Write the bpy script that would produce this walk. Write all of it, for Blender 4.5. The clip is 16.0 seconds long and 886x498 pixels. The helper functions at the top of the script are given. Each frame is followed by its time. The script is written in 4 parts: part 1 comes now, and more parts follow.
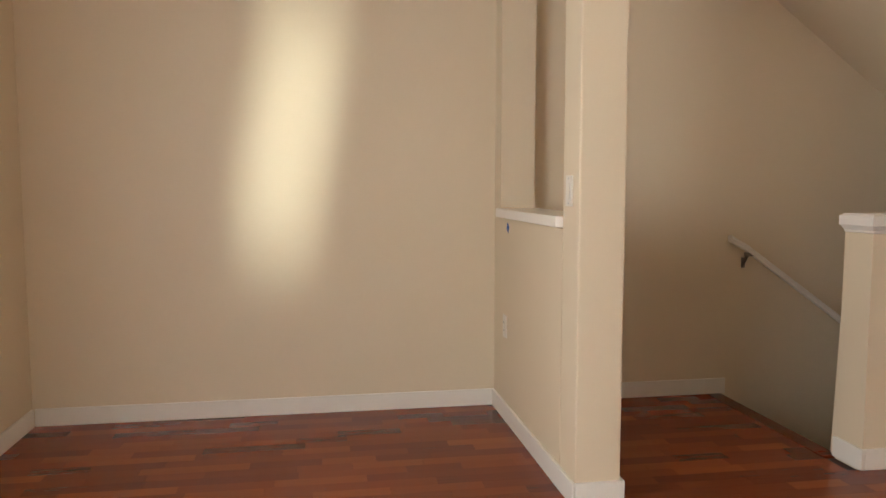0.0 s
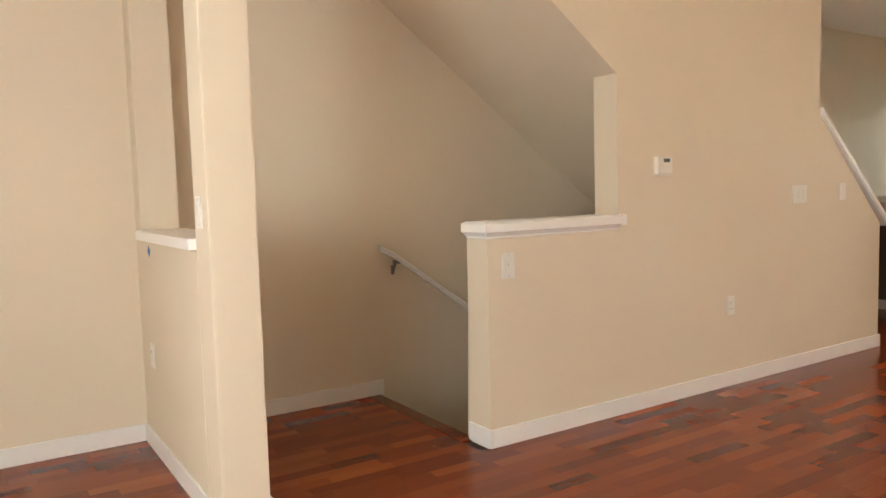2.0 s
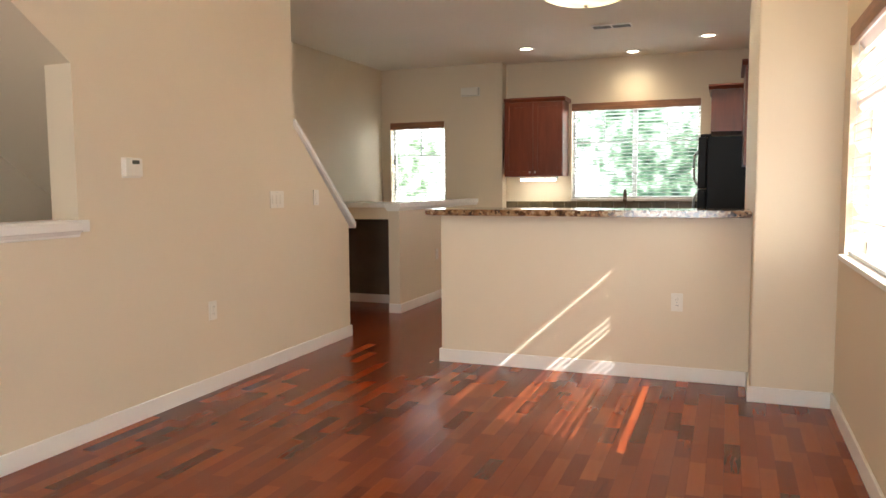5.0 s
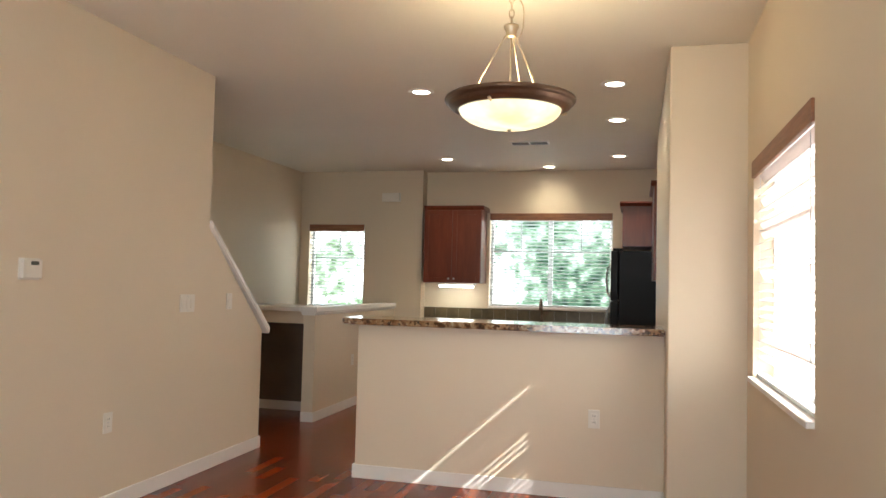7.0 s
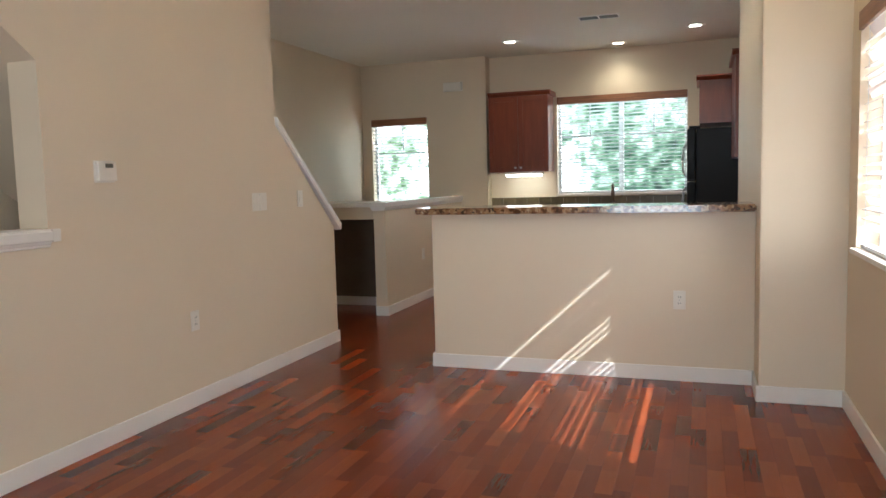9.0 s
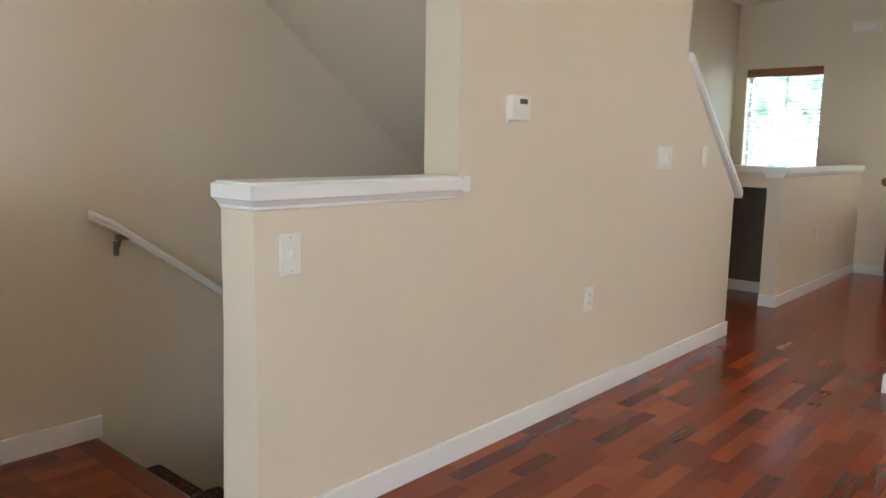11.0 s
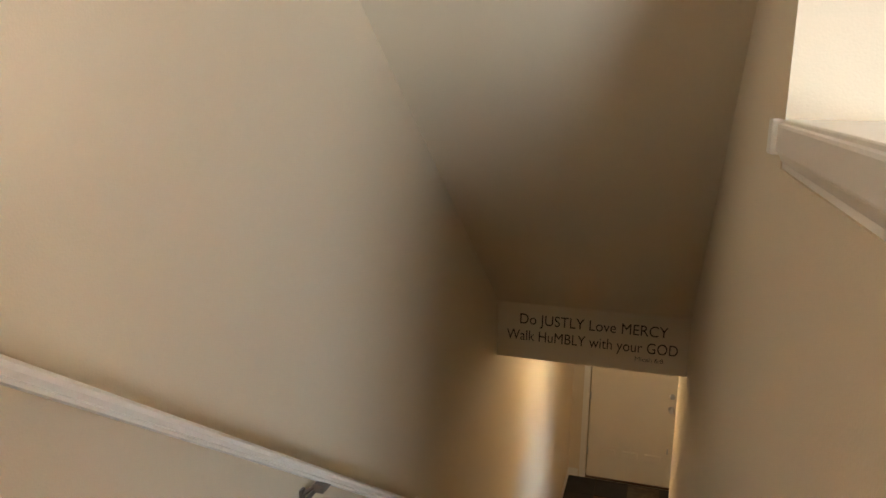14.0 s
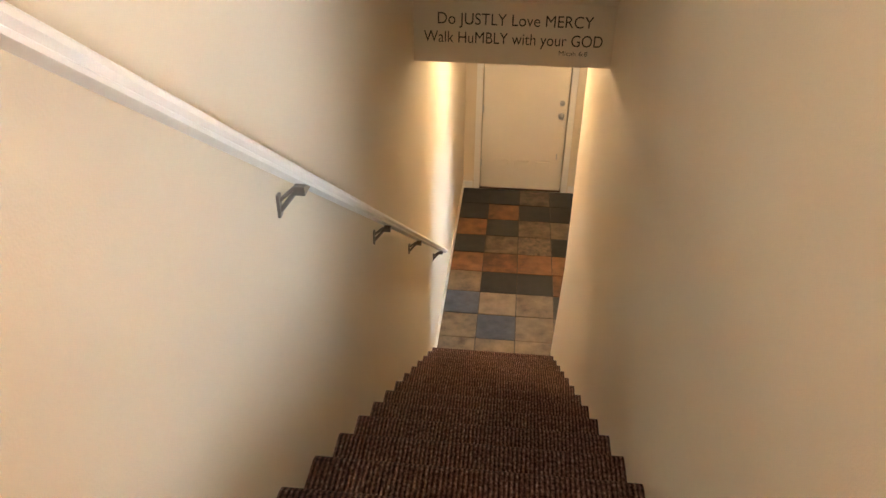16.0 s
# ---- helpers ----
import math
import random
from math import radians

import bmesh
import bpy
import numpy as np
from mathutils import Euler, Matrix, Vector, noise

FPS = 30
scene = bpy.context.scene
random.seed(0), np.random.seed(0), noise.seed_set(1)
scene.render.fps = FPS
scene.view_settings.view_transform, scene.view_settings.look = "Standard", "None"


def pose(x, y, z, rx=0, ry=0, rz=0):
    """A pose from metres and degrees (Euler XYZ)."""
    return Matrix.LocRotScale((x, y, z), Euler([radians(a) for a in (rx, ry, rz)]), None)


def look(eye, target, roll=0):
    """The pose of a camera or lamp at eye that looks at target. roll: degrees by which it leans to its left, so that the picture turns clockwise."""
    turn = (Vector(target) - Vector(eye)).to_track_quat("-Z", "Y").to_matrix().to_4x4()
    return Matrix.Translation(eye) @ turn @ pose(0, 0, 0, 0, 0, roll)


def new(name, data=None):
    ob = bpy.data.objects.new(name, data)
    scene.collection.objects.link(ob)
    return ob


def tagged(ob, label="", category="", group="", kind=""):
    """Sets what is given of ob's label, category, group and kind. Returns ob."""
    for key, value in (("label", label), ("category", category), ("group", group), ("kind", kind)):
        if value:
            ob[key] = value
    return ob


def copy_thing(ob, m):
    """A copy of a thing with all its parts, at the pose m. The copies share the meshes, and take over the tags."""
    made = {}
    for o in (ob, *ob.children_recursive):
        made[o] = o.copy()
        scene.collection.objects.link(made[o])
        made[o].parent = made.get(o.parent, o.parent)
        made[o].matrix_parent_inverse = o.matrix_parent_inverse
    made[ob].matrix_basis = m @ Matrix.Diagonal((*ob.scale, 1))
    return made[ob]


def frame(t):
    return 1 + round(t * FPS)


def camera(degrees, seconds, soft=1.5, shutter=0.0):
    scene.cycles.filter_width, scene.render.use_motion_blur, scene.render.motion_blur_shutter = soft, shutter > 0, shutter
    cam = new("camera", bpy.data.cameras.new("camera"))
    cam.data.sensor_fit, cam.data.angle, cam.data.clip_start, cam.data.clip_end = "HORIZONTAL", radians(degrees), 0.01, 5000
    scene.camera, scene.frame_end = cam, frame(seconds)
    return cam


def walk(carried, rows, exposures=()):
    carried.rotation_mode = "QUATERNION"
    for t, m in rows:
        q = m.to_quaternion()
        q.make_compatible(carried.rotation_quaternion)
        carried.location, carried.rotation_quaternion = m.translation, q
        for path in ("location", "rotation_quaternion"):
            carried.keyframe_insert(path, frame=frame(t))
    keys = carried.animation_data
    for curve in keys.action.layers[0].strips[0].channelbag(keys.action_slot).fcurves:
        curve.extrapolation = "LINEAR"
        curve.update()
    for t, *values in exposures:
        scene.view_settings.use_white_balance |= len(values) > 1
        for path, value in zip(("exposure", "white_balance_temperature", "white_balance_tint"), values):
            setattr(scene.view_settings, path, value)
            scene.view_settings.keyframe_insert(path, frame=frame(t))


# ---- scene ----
cam = camera(62.0, 16.0)
PATH = [
    (0, (0.091, 0.155, 1.221), (-1.875, 0.477, 1.049), -0.0),
    (0.5, (0.113, 0.18, 1.241), (-1.804, 0.727, 1.078), -0.9),
    (1, (0.125, 0.279, 1.264), (-1.743, 0.975, 1.1), -1.2),
    (1.5, (0.139, 0.281, 1.215), (-1.636, 1.192, 1.076), -1.2),
    (2, (0.161, 0.36, 1.257), (-1.513, 1.442, 1.098), -1.6),
    (2.5, (0.183, 0.383, 1.248), (-1.361, 1.644, 1.09), -1.2),
    (3, (0.213, 0.448, 1.259), (-1.178, 1.875, 1.094), -1.3),
    (3.5, (0.227, 0.501, 1.267), (-0.991, 2.078, 1.092), -1.2),
    (4, (0.235, 0.55, 1.266), (-0.8, 2.252, 1.084), -1.3),
    (4.5, (0.264, 0.578, 1.258), (-0.593, 2.377, 1.078), -1.2),
    (4.7, (0.281, 0.591, 1.253), (-0.516, 2.417, 1.073), -0.9),
    (6.8, (0.25, 0.662, 1.323), (-0.248, 2.599, 1.356), 1.3),
    (7, (0.239, 0.657, 1.332), (-0.268, 2.589, 1.428), 1.4),
    (7.5, (0.239, 0.657, 1.344), (-0.269, 2.58, 1.55), 2.0),
    (8, (0.211, 0.641, 1.319), (-0.318, 2.569, 1.393), 1.1),
    (8.2, (0.208, 0.649, 1.309), (-0.344, 2.571, 1.282), 0.3),
    (10.5, (-0.515, 1.143, 1.213), (-1.641, 2.774, 0.94), -0.2),
    (11, (-0.884, 1.249, 1.213), (-2.204, 2.726, 0.933), 1.0),
    (11.5, (-1.311, 1.312, 1.234), (-2.57, 2.833, 0.92), 0.6),
    (12, (-1.72, 1.384, 1.204), (-2.981, 2.905, 0.892), 0.9),
    (12.5, (-2.114, 1.509, 1.205), (-3.34, 3.049, 0.849), 0.8),
    (13, (-2.482, 1.687, 1.221), (-3.572, 3.329, 0.88), 0.0),
    (13.3, (-2.691, 1.808, 1.2), (-3.69, 3.516, 0.905), -0.8),
    (13.5, (-2.804, 1.9, 1.196), (-3.719, 3.66, 0.906), -1.0),
    (14, (-3.005, 1.99, 1.14), (-3.573, 3.86, 0.716), 0.8),
    (14.5, (-3.206, 2.038, 1.094), (-3.496, 3.89, 0.395), 0.1),
    (15, (-3.286, 2.065, 1.035), (-3.473, 3.856, 0.163), 0.6),
    (15.5, (-3.304, 2.068, 0.976), (-3.474, 3.777, -0.048), 0.7),
    (16, (-3.318, 2.077, 0.948), (-3.483, 3.751, -0.134), 0.5),
]
EXPOSURES = [(0.0, 1.32, 6600, 9), (1.0, 1.72, 6400, 7), (3.0, 1.99, 6400, 7), (4.7, 1.85, 6300, 8), (7.0, 1.55, 6000, 6), (8.2, 1.38, 5800, 6), (10.5, 1.85, 5200, 0), (12.5, 1.95, 5150, -1),
             (13.5, 2.25, 5600, 2), (14.5, 3.4, 5900, 4), (16.0, 4.05, 5700, 5)]
walk(cam, [(t, look(eye, to, roll)) for t, eye, to, roll in PATH], EXPOSURES)

# ---- world, sun, large lights ----
world = bpy.data.worlds.new("sky")
scene.world = world
world.use_nodes = True
wn = world.node_tree
sky = wn.nodes.new("ShaderNodeTexSky")
sky.sky_type = 'NISHITA'
sky.sun_disc = False
sky.sun_elevation = radians(39.9)
sky.sun_rotation = radians(113)
wn.links.new(sky.outputs[0], wn.nodes["Background"].inputs[0])
wn.nodes["Background"].inputs[1].default_value = 0.05

SUN_WAY = Vector((-1.28, 0.54, -1.16))
sun = new("sun", bpy.data.lights.new("sun", 'SUN'))
sun.data.energy = 5.0
sun.data.angle = radians(0.4)
sun.data.color = (1.0, 0.96, 0.90)
sun.matrix_world = look((8, -3, 8), Vector((8, -3, 8)) + SUN_WAY)


def area_lamp(name, eye, target, w, h, watts, colour, spread=180, roll=0):
    """An area lamp: daylight by a window's opening, and the added alcove patch."""
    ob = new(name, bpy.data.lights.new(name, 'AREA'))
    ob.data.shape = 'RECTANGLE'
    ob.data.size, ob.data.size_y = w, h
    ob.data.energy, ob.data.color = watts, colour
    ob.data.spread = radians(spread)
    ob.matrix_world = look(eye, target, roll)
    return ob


DAY = (0.93, 0.97, 1.0)
area_lamp("daylight_south", (-0.55, -1.36, 1.25), (-0.95, 1.0, 1.25), 1.35, 1.9, 31, DAY)
area_lamp("daylight_east", (1.08, 4.2, 1.45), (-1.5, 4.2, 1.2), 1.5, 1.3, 9, (1.0, 0.9, 0.84))
area_lamp("daylight_sink", (-0.79, 10.7, 3.1), (-0.79, 7.5, 0.6), 1.6, 0.8, 55, DAY)
area_lamp("daylight_stairs", (-3.2, 10.5, 3.0), (-3.9, 8.2, 1.0), 0.8, 0.8, 34, DAY)
# Unseen lamp added outside; a small wall slot shapes its patch on the alcove.
area_lamp("alcove_patch_lamp", (2.9, -0.055, 1.54), (-3.85, -0.01, 1.50), 0.17, 0.55, 420, (0.97, 1.0, 0.86), roll=-10)
area_lamp("daylight_hall", (-1.53, 7.55, -2.1), (-3.8, 7.4, -2.4), 0.22, 1.6, 0.6, (0.72, 0.88, 1.0), 60)

# ---- materials ----


def mat(name, base, rough=0.6, vary=0.06, size=3.0, grain=60.0, bump=0.02, metal=0.0, per_object=0.0, spec=0.5):
    """A painted or solid surface: two scales of variation in tone, fine relief."""
    m = bpy.data.materials.new(name)
    m.use_nodes = True
    nt = m.node_tree
    n, k = nt.nodes, nt.links
    b = n["Principled BSDF"]
    b.inputs["Roughness"].default_value = rough
    b.inputs["Metallic"].default_value = metal
    b.inputs["Specular IOR Level"].default_value = spec
    tc = n.new("ShaderNodeTexCoord")
    n1 = n.new("ShaderNodeTexNoise")
    n1.inputs["Scale"].default_value = size
    n1.inputs["Detail"].default_value = 4
    n2 = n.new("ShaderNodeTexNoise")
    n2.inputs["Scale"].default_value = grain
    n2.inputs["Detail"].default_value = 3
    k.new(tc.outputs["Object"], n1.inputs["Vector"])
    k.new(tc.outputs["Object"], n2.inputs["Vector"])
    add = n.new("ShaderNodeMath")
    add.operation = 'MULTIPLY_ADD'
    k.new(n2.outputs["Fac"], add.inputs[0])
    add.inputs[1].default_value = 0.4
    k.new(n1.outputs["Fac"], add.inputs[2])
    src = add.outputs[0]
    if per_object:
        oi = n.new("ShaderNodeObjectInfo")
        a2 = n.new("ShaderNodeMath")
        a2.operation = 'MULTIPLY_ADD'
        k.new(oi.outputs["Random"], a2.inputs[0])
        a2.inputs[1].default_value = per_object
        k.new(src, a2.inputs[2])
        src = a2.outputs[0]
    mr = n.new("ShaderNodeMapRange")
    mr.inputs["From Min"].default_value = 0.35
    mr.inputs["From Max"].default_value = 1.05 + per_object
    mr.inputs["To Min"].default_value = 1 - vary
    mr.inputs["To Max"].default_value = 1 + vary
    k.new(src, mr.inputs["Value"])
    mx = n.new("ShaderNodeVectorMath")
    mx.operation = 'SCALE'
    mx.inputs[0].default_value = base
    k.new(mr.outputs[0], mx.inputs["Scale"])
    k.new(mx.outputs[0], b.inputs["Base Color"])
    if bump:
        bp = n.new("ShaderNodeBump")
        bp.inputs["Strength"].default_value = 0.35
        bp.inputs["Distance"].default_value = bump * 0.05
        k.new(n2.outputs["Fac"], bp.inputs["Height"])
        k.new(bp.outputs[0], b.inputs["Normal"])
    return m


def glow(name, colour, strength):
    m = bpy.data.materials.new(name)
    m.use_nodes = True
    nt = m.node_tree
    e = nt.nodes.new("ShaderNodeEmission")
    e.inputs[0].default_value = (*colour, 1)
    e.inputs[1].default_value = strength
    nt.links.new(e.outputs[0], nt.nodes["Material Output"].inputs[0])
    return m


def glass_mat():
    m = bpy.data.materials.new("window_glass")
    m.use_nodes = True
    b = m.node_tree.nodes["Principled BSDF"]
    b.inputs["Transmission Weight"].default_value = 1
    b.inputs["Roughness"].default_value = 0
    b.inputs["IOR"].default_value = 1.05
    return m


def ramp_mat(name, stops, scale, rough, stretch=(1, 1, 1), detail=6, random=0.0, island=0.0, bump=0.001, coat=0.0, voronoi=False, spec=0.5):
    """A surface of several mingled colours: wood, granite, slate."""
    m = bpy.data.materials.new(name)
    m.use_nodes = True
    nt = m.node_tree
    n, k = nt.nodes, nt.links
    b = n["Principled BSDF"]
    b.inputs["Roughness"].default_value = rough
    b.inputs["Coat Weight"].default_value = coat
    b.inputs["Coat Roughness"].default_value = 0.12
    b.inputs["Specular IOR Level"].default_value = spec
    tc = n.new("ShaderNodeTexCoord")
    mp = n.new("ShaderNodeMapping")
    mp.inputs["Scale"].default_value = stretch
    k.new(tc.outputs["Object"], mp.inputs["Vector"])
    vec = mp.outputs[0]
    rnd = None
    if random or island:
        if random:
            rnd = n.new("ShaderNodeObjectInfo").outputs["Random"]
        else:
            rnd = n.new("ShaderNodeNewGeometry").outputs["Random Per Island"]
        sh = n.new("ShaderNodeVectorMath")
        sh.operation = 'MULTIPLY_ADD'
        cv = n.new("ShaderNodeCombineXYZ")
        for i in range(3):
            k.new(rnd, cv.inputs[i])
        k.new(cv.outputs[0], sh.inputs[0])
        sh.inputs[1].default_value = (37, 53, 11)
        k.new(vec, sh.inputs[2])
        vec = sh.outputs[0]
    tx = n.new("ShaderNodeTexNoise")
    tx.inputs["Scale"].default_value = scale
    tx.inputs["Detail"].default_value = detail
    tx.inputs["Roughness"].default_value = 0.62
    k.new(vec, tx.inputs["Vector"])
    fac = tx.outputs["Fac"]
    if voronoi:
        vo = n.new("ShaderNodeTexVoronoi")
        vo.inputs["Scale"].default_value = scale * 2.2
        k.new(vec, vo.inputs["Vector"])
        sp = n.new("ShaderNodeSeparateColor")
        k.new(vo.outputs["Color"], sp.inputs[0])
        mm = n.new("ShaderNodeMath")
        mm.operation = 'MULTIPLY_ADD'
        k.new(sp.outputs[0], mm.inputs[0])
        mm.inputs[1].default_value = 0.55
        m2 = n.new("ShaderNodeMath")
        m2.operation = 'MULTIPLY'
        k.new(fac, m2.inputs[0])
        m2.inputs[1].default_value = 0.5
        k.new(m2.outputs[0], mm.inputs[2])
        fac = mm.outputs[0]
    if rnd is not None:
        ma = n.new("ShaderNodeMath")
        ma.operation = 'MULTIPLY_ADD'
        k.new(rnd, ma.inputs[0])
        ma.inputs[1].default_value = random or island
        mb = n.new("ShaderNodeMath")
        mb.operation = 'MULTIPLY_ADD'
        k.new(fac, mb.inputs[0])
        mb.inputs[1].default_value = 1 - (random or island)
        mb.inputs[2].default_value = 0
        k.new(mb.outputs[0], ma.inputs[2])
        fac = ma.outputs[0]
    cr = n.new("ShaderNodeValToRGB")
    els = cr.color_ramp.elements
    els[0].position, els[0].color = stops[0][0], (*stops[0][1], 1)
    els[1].position, els[1].color = stops[-1][0], (*stops[-1][1], 1)
    for p, c in stops[1:-1]:
        els.new(p).color = (*c, 1)
    k.new(fac, cr.inputs[0])
    k.new(cr.outputs[0], b.inputs["Base Color"])
    bp = n.new("ShaderNodeBump")
    bp.inputs["Strength"].default_value = 0.4
    bp.inputs["Distance"].default_value = bump
    k.new(tx.outputs["Fac"], bp.inputs["Height"])
    k.new(bp.outputs[0], b.inputs["Normal"])
    return m


def carpet_mat():
    """Loop pile in rows, brown flecked with grey and rust."""
    m = ramp_mat("ribbed_carpet", [(0.3, (0.05, 0.025, 0.018)), (0.5, (0.16, 0.08, 0.057)), (0.62, (0.27, 0.15, 0.11)), (0.75, (0.38, 0.27, 0.215))],
                 130, 0.95, (1, 0.6, 0.6), 2, bump=0.003, spec=0.1)
    nt = m.node_tree
    n, k = nt.nodes, nt.links
    tc = n.new("ShaderNodeTexCoord")
    wv = n.new("ShaderNodeTexWave")
    wv.inputs["Scale"].default_value = 21
    wv.inputs["Distortion"].default_value = 1.2
    wv.inputs["Detail Scale"].default_value = 6
    k.new(tc.outputs["Object"], wv.inputs["Vector"])
    bp = n.new("ShaderNodeBump")
    bp.inputs["Strength"].default_value = 1
    bp.inputs["Distance"].default_value = 0.006
    k.new(wv.outputs["Fac"], bp.inputs["Height"])
    k.new(bp.outputs[0], n["Principled BSDF"].inputs["Normal"])
    old = n["Principled BSDF"].inputs["Base Color"].links[0].from_socket
    mx = n.new("ShaderNodeMix")
    mx.data_type = 'RGBA'
    mx.blend_type = 'MULTIPLY'
    mx.inputs[0].default_value = 1.0
    mr = n.new("ShaderNodeMapRange")
    mr.inputs["To Min"].default_value = 0.22
    mr.inputs["To Max"].default_value = 1.15
    k.new(wv.outputs["Fac"], mr.inputs[0])
    k.new(old, mx.inputs[6])
    k.new(mr.outputs[0], mx.inputs[7])
    k.new(mx.outputs[2], n["Principled BSDF"].inputs["Base Color"])
    return m


WALL = mat("tan_wall_paint", (0.732, 0.621, 0.464), 0.55, 0.035, 1.2, 220, 0.03)
CEIL_M = mat("ceiling_paint", (0.84, 0.78, 0.67), 0.8, 0.03, 1.0, 150, 0.06)
TRIM = mat("white_trim_paint", (0.83, 0.79, 0.73), 0.35, 0.03, 3, 90, 0.01)
PLATE = mat("white_plastic", (0.80, 0.75, 0.66), 0.35, 0.02, 8, 60, 0)
DARKPL = mat("dark_plastic", (0.03, 0.03, 0.03), 0.4, 0.1, 8, 60, 0)
SCREEN = mat("grey_display", (0.10, 0.11, 0.09), 0.25, 0.05, 8, 60, 0)
BRONZE = mat("bronze", (0.16, 0.10, 0.065), 0.38, 0.2, 9, 80, 0.01, metal=0.7)
NICKEL = mat("brushed_nickel", (0.62, 0.52, 0.38), 0.35, 0.1, 9, 120, 0.01, metal=0.9)
PEWTER = mat("dark_pewter", (0.26, 0.23, 0.21), 0.3, 0.15, 9, 120, 0.01, metal=0.9)
STEEL = mat("satin_steel", (0.55, 0.55, 0.55), 0.3, 0.1, 9, 120, 0.01, metal=1.0)
DOORP = mat("white_door_paint", (0.78, 0.71, 0.60), 0.4, 0.03, 3, 120, 0.01)
BLACK = mat("black_appliance", (0.005, 0.005, 0.006), 0.4, 0.15, 6, 300, 0.03, spec=0.2)
SLAT = mat("white_blind_slat", (0.62, 0.62, 0.60), 0.5, 0.04, 5, 90, 0.01)
VINYL = mat("white_vinyl", (0.75, 0.75, 0.74), 0.4, 0.03, 5, 80, 0)
TAPE = mat("blue_tape", (0.03, 0.12, 0.42), 0.6, 0.1, 40, 200, 0.02)
INK = mat("dark_lettering", (0.035, 0.025, 0.02), 0.6, 0.1, 30, 100, 0)
SUB = mat("subfloor", (0.05, 0.02, 0.012), 0.8, 0.1, 5, 60, 0)
GROUT = mat("grout", (0.06, 0.05, 0.04), 0.9, 0.2, 12, 150, 0.05)
OUTSIDE = mat("unseen_cover", (0.5, 0.45, 0.38), 0.9, 0.08, 2, 90, 0.1)
GLASS = glass_mat()
FLOORM = [(0.10, (0.095, 0.019, 0.007)), (0.20, (0.16, 0.028, 0.008)), (0.45, (0.20, 0.037, 0.010)), (0.70, (0.235, 0.046, 0.012)), (0.90, (0.285, 0.064, 0.017))]
PLANK = ramp_mat("red_hardwood", FLOORM, 6, 0.22, (11, 1, 1), 3, random=0.78, bump=0.00002, coat=0.0, spec=0.32)
PLANKS_JOINED = ramp_mat("red_hardwood_far", FLOORM, 6, 0.22, (11, 1, 1), 3, island=0.78, bump=0.00002, coat=0.0, spec=0.32)
CHERRY = ramp_mat("cherry_wood", [(0.25, (0.13, 0.028, 0.012)), (0.55, (0.17, 0.038, 0.016)), (0.8, (0.21, 0.052, 0.022))], 5, 0.32, (5, 5, 0.6), 4, bump=0.0005, coat=0.2)
VALANCE = ramp_mat("stained_valance_wood", [(0.3, (0.19, 0.075, 0.035)), (0.7, (0.36, 0.16, 0.075))], 9, 0.4, (0.6, 0.6, 8), 6, bump=0.0005)
GRANITE = ramp_mat("brown_granite", [(0.24, (0.03, 0.016, 0.009)), (0.38, (0.11, 0.05, 0.022)), (0.52, (0.24, 0.12, 0.05)), (0.68, (0.36, 0.22, 0.11)), (0.85, (0.45, 0.33, 0.2))],
                   26, 0.12, (1, 1, 1), 8, bump=0.0002, coat=0.4, voronoi=True)
DARKTILE = ramp_mat("dark_backsplash", [(0.3, (0.07, 0.055, 0.028)), (0.7, (0.17, 0.125, 0.065))], 12, 0.3, (1, 1, 1), 5, random=0.3)


def slate(name, dark, light, scale=7):
    dark, light = tuple(0.6 * a for a in dark), tuple(1.15 * a for a in light)
    mid = tuple((a + b) / 2 for a, b in zip(dark, light))
    return ramp_mat(name, [(0.34, dark), (0.5, mid), (0.68, light)], scale, 0.42, (1, 1, 1), 8, random=0.2, bump=0.004, spec=0.45)


# Tan wall coloured dark brown: the recess's shade is put into this paint.
NICHE_SHADE = mat("recess_shade_tint", (0.15, 0.108, 0.076), 0.6, 0.18, 5, 60, 0.02)
CARPET = carpet_mat()


def translucent_mat(name, colour):
    m = bpy.data.materials.new(name)
    m.use_nodes = True
    n, k = m.node_tree.nodes, m.node_tree.links
    tr = n.new("ShaderNodeBsdfTranslucent")
    tr.inputs[0].default_value = (*colour, 1)
    mx = n.new("ShaderNodeMixShader")
    mx.inputs[0].default_value = 0.5
    n["Principled BSDF"].inputs["Base Color"].default_value = (*colour, 1)
    k.new(n["Principled BSDF"].outputs[0], mx.inputs[1])
    k.new(tr.outputs[0], mx.inputs[2])
    k.new(mx.outputs[0], n["Material Output"].inputs[0])
    return m


THIN_SLAT = translucent_mat("thin_white_slat", (0.82, 0.76, 0.72))
LAMP_ON = glow("lit_lamp_lens", (1.0, 0.90, 0.72), 9.0)
TUBE_ON = glow("lit_tube", (1.0, 0.95, 0.80), 7.0)


def bowl_mat():
    """Alabaster glass lit from inside: brighter low, warmer at the rim."""
    m = glow("lit_alabaster_glass", (1.0, 0.80, 0.45), 0.6)
    n, k = m.node_tree.nodes, m.node_tree.links
    tc = n.new("ShaderNodeTexCoord")
    tx = n.new("ShaderNodeTexNoise")
    tx.inputs["Scale"].default_value = 5
    tx.inputs["Detail"].default_value = 4
    k.new(tc.outputs["Object"], tx.inputs["Vector"])
    cr = n.new("ShaderNodeValToRGB")
    cr.color_ramp.elements[0].position = 0.35
    cr.color_ramp.elements[0].color = (1.0, 0.70, 0.30, 1)
    cr.color_ramp.elements[1].position = 0.6
    cr.color_ramp.elements[1].color = (1.0, 0.86, 0.55, 1)
    k.new(tx.outputs["Fac"], cr.inputs[0])
    k.new(cr.outputs[0], n["Emission"].inputs[0])
    return m


BOWL = bowl_mat()


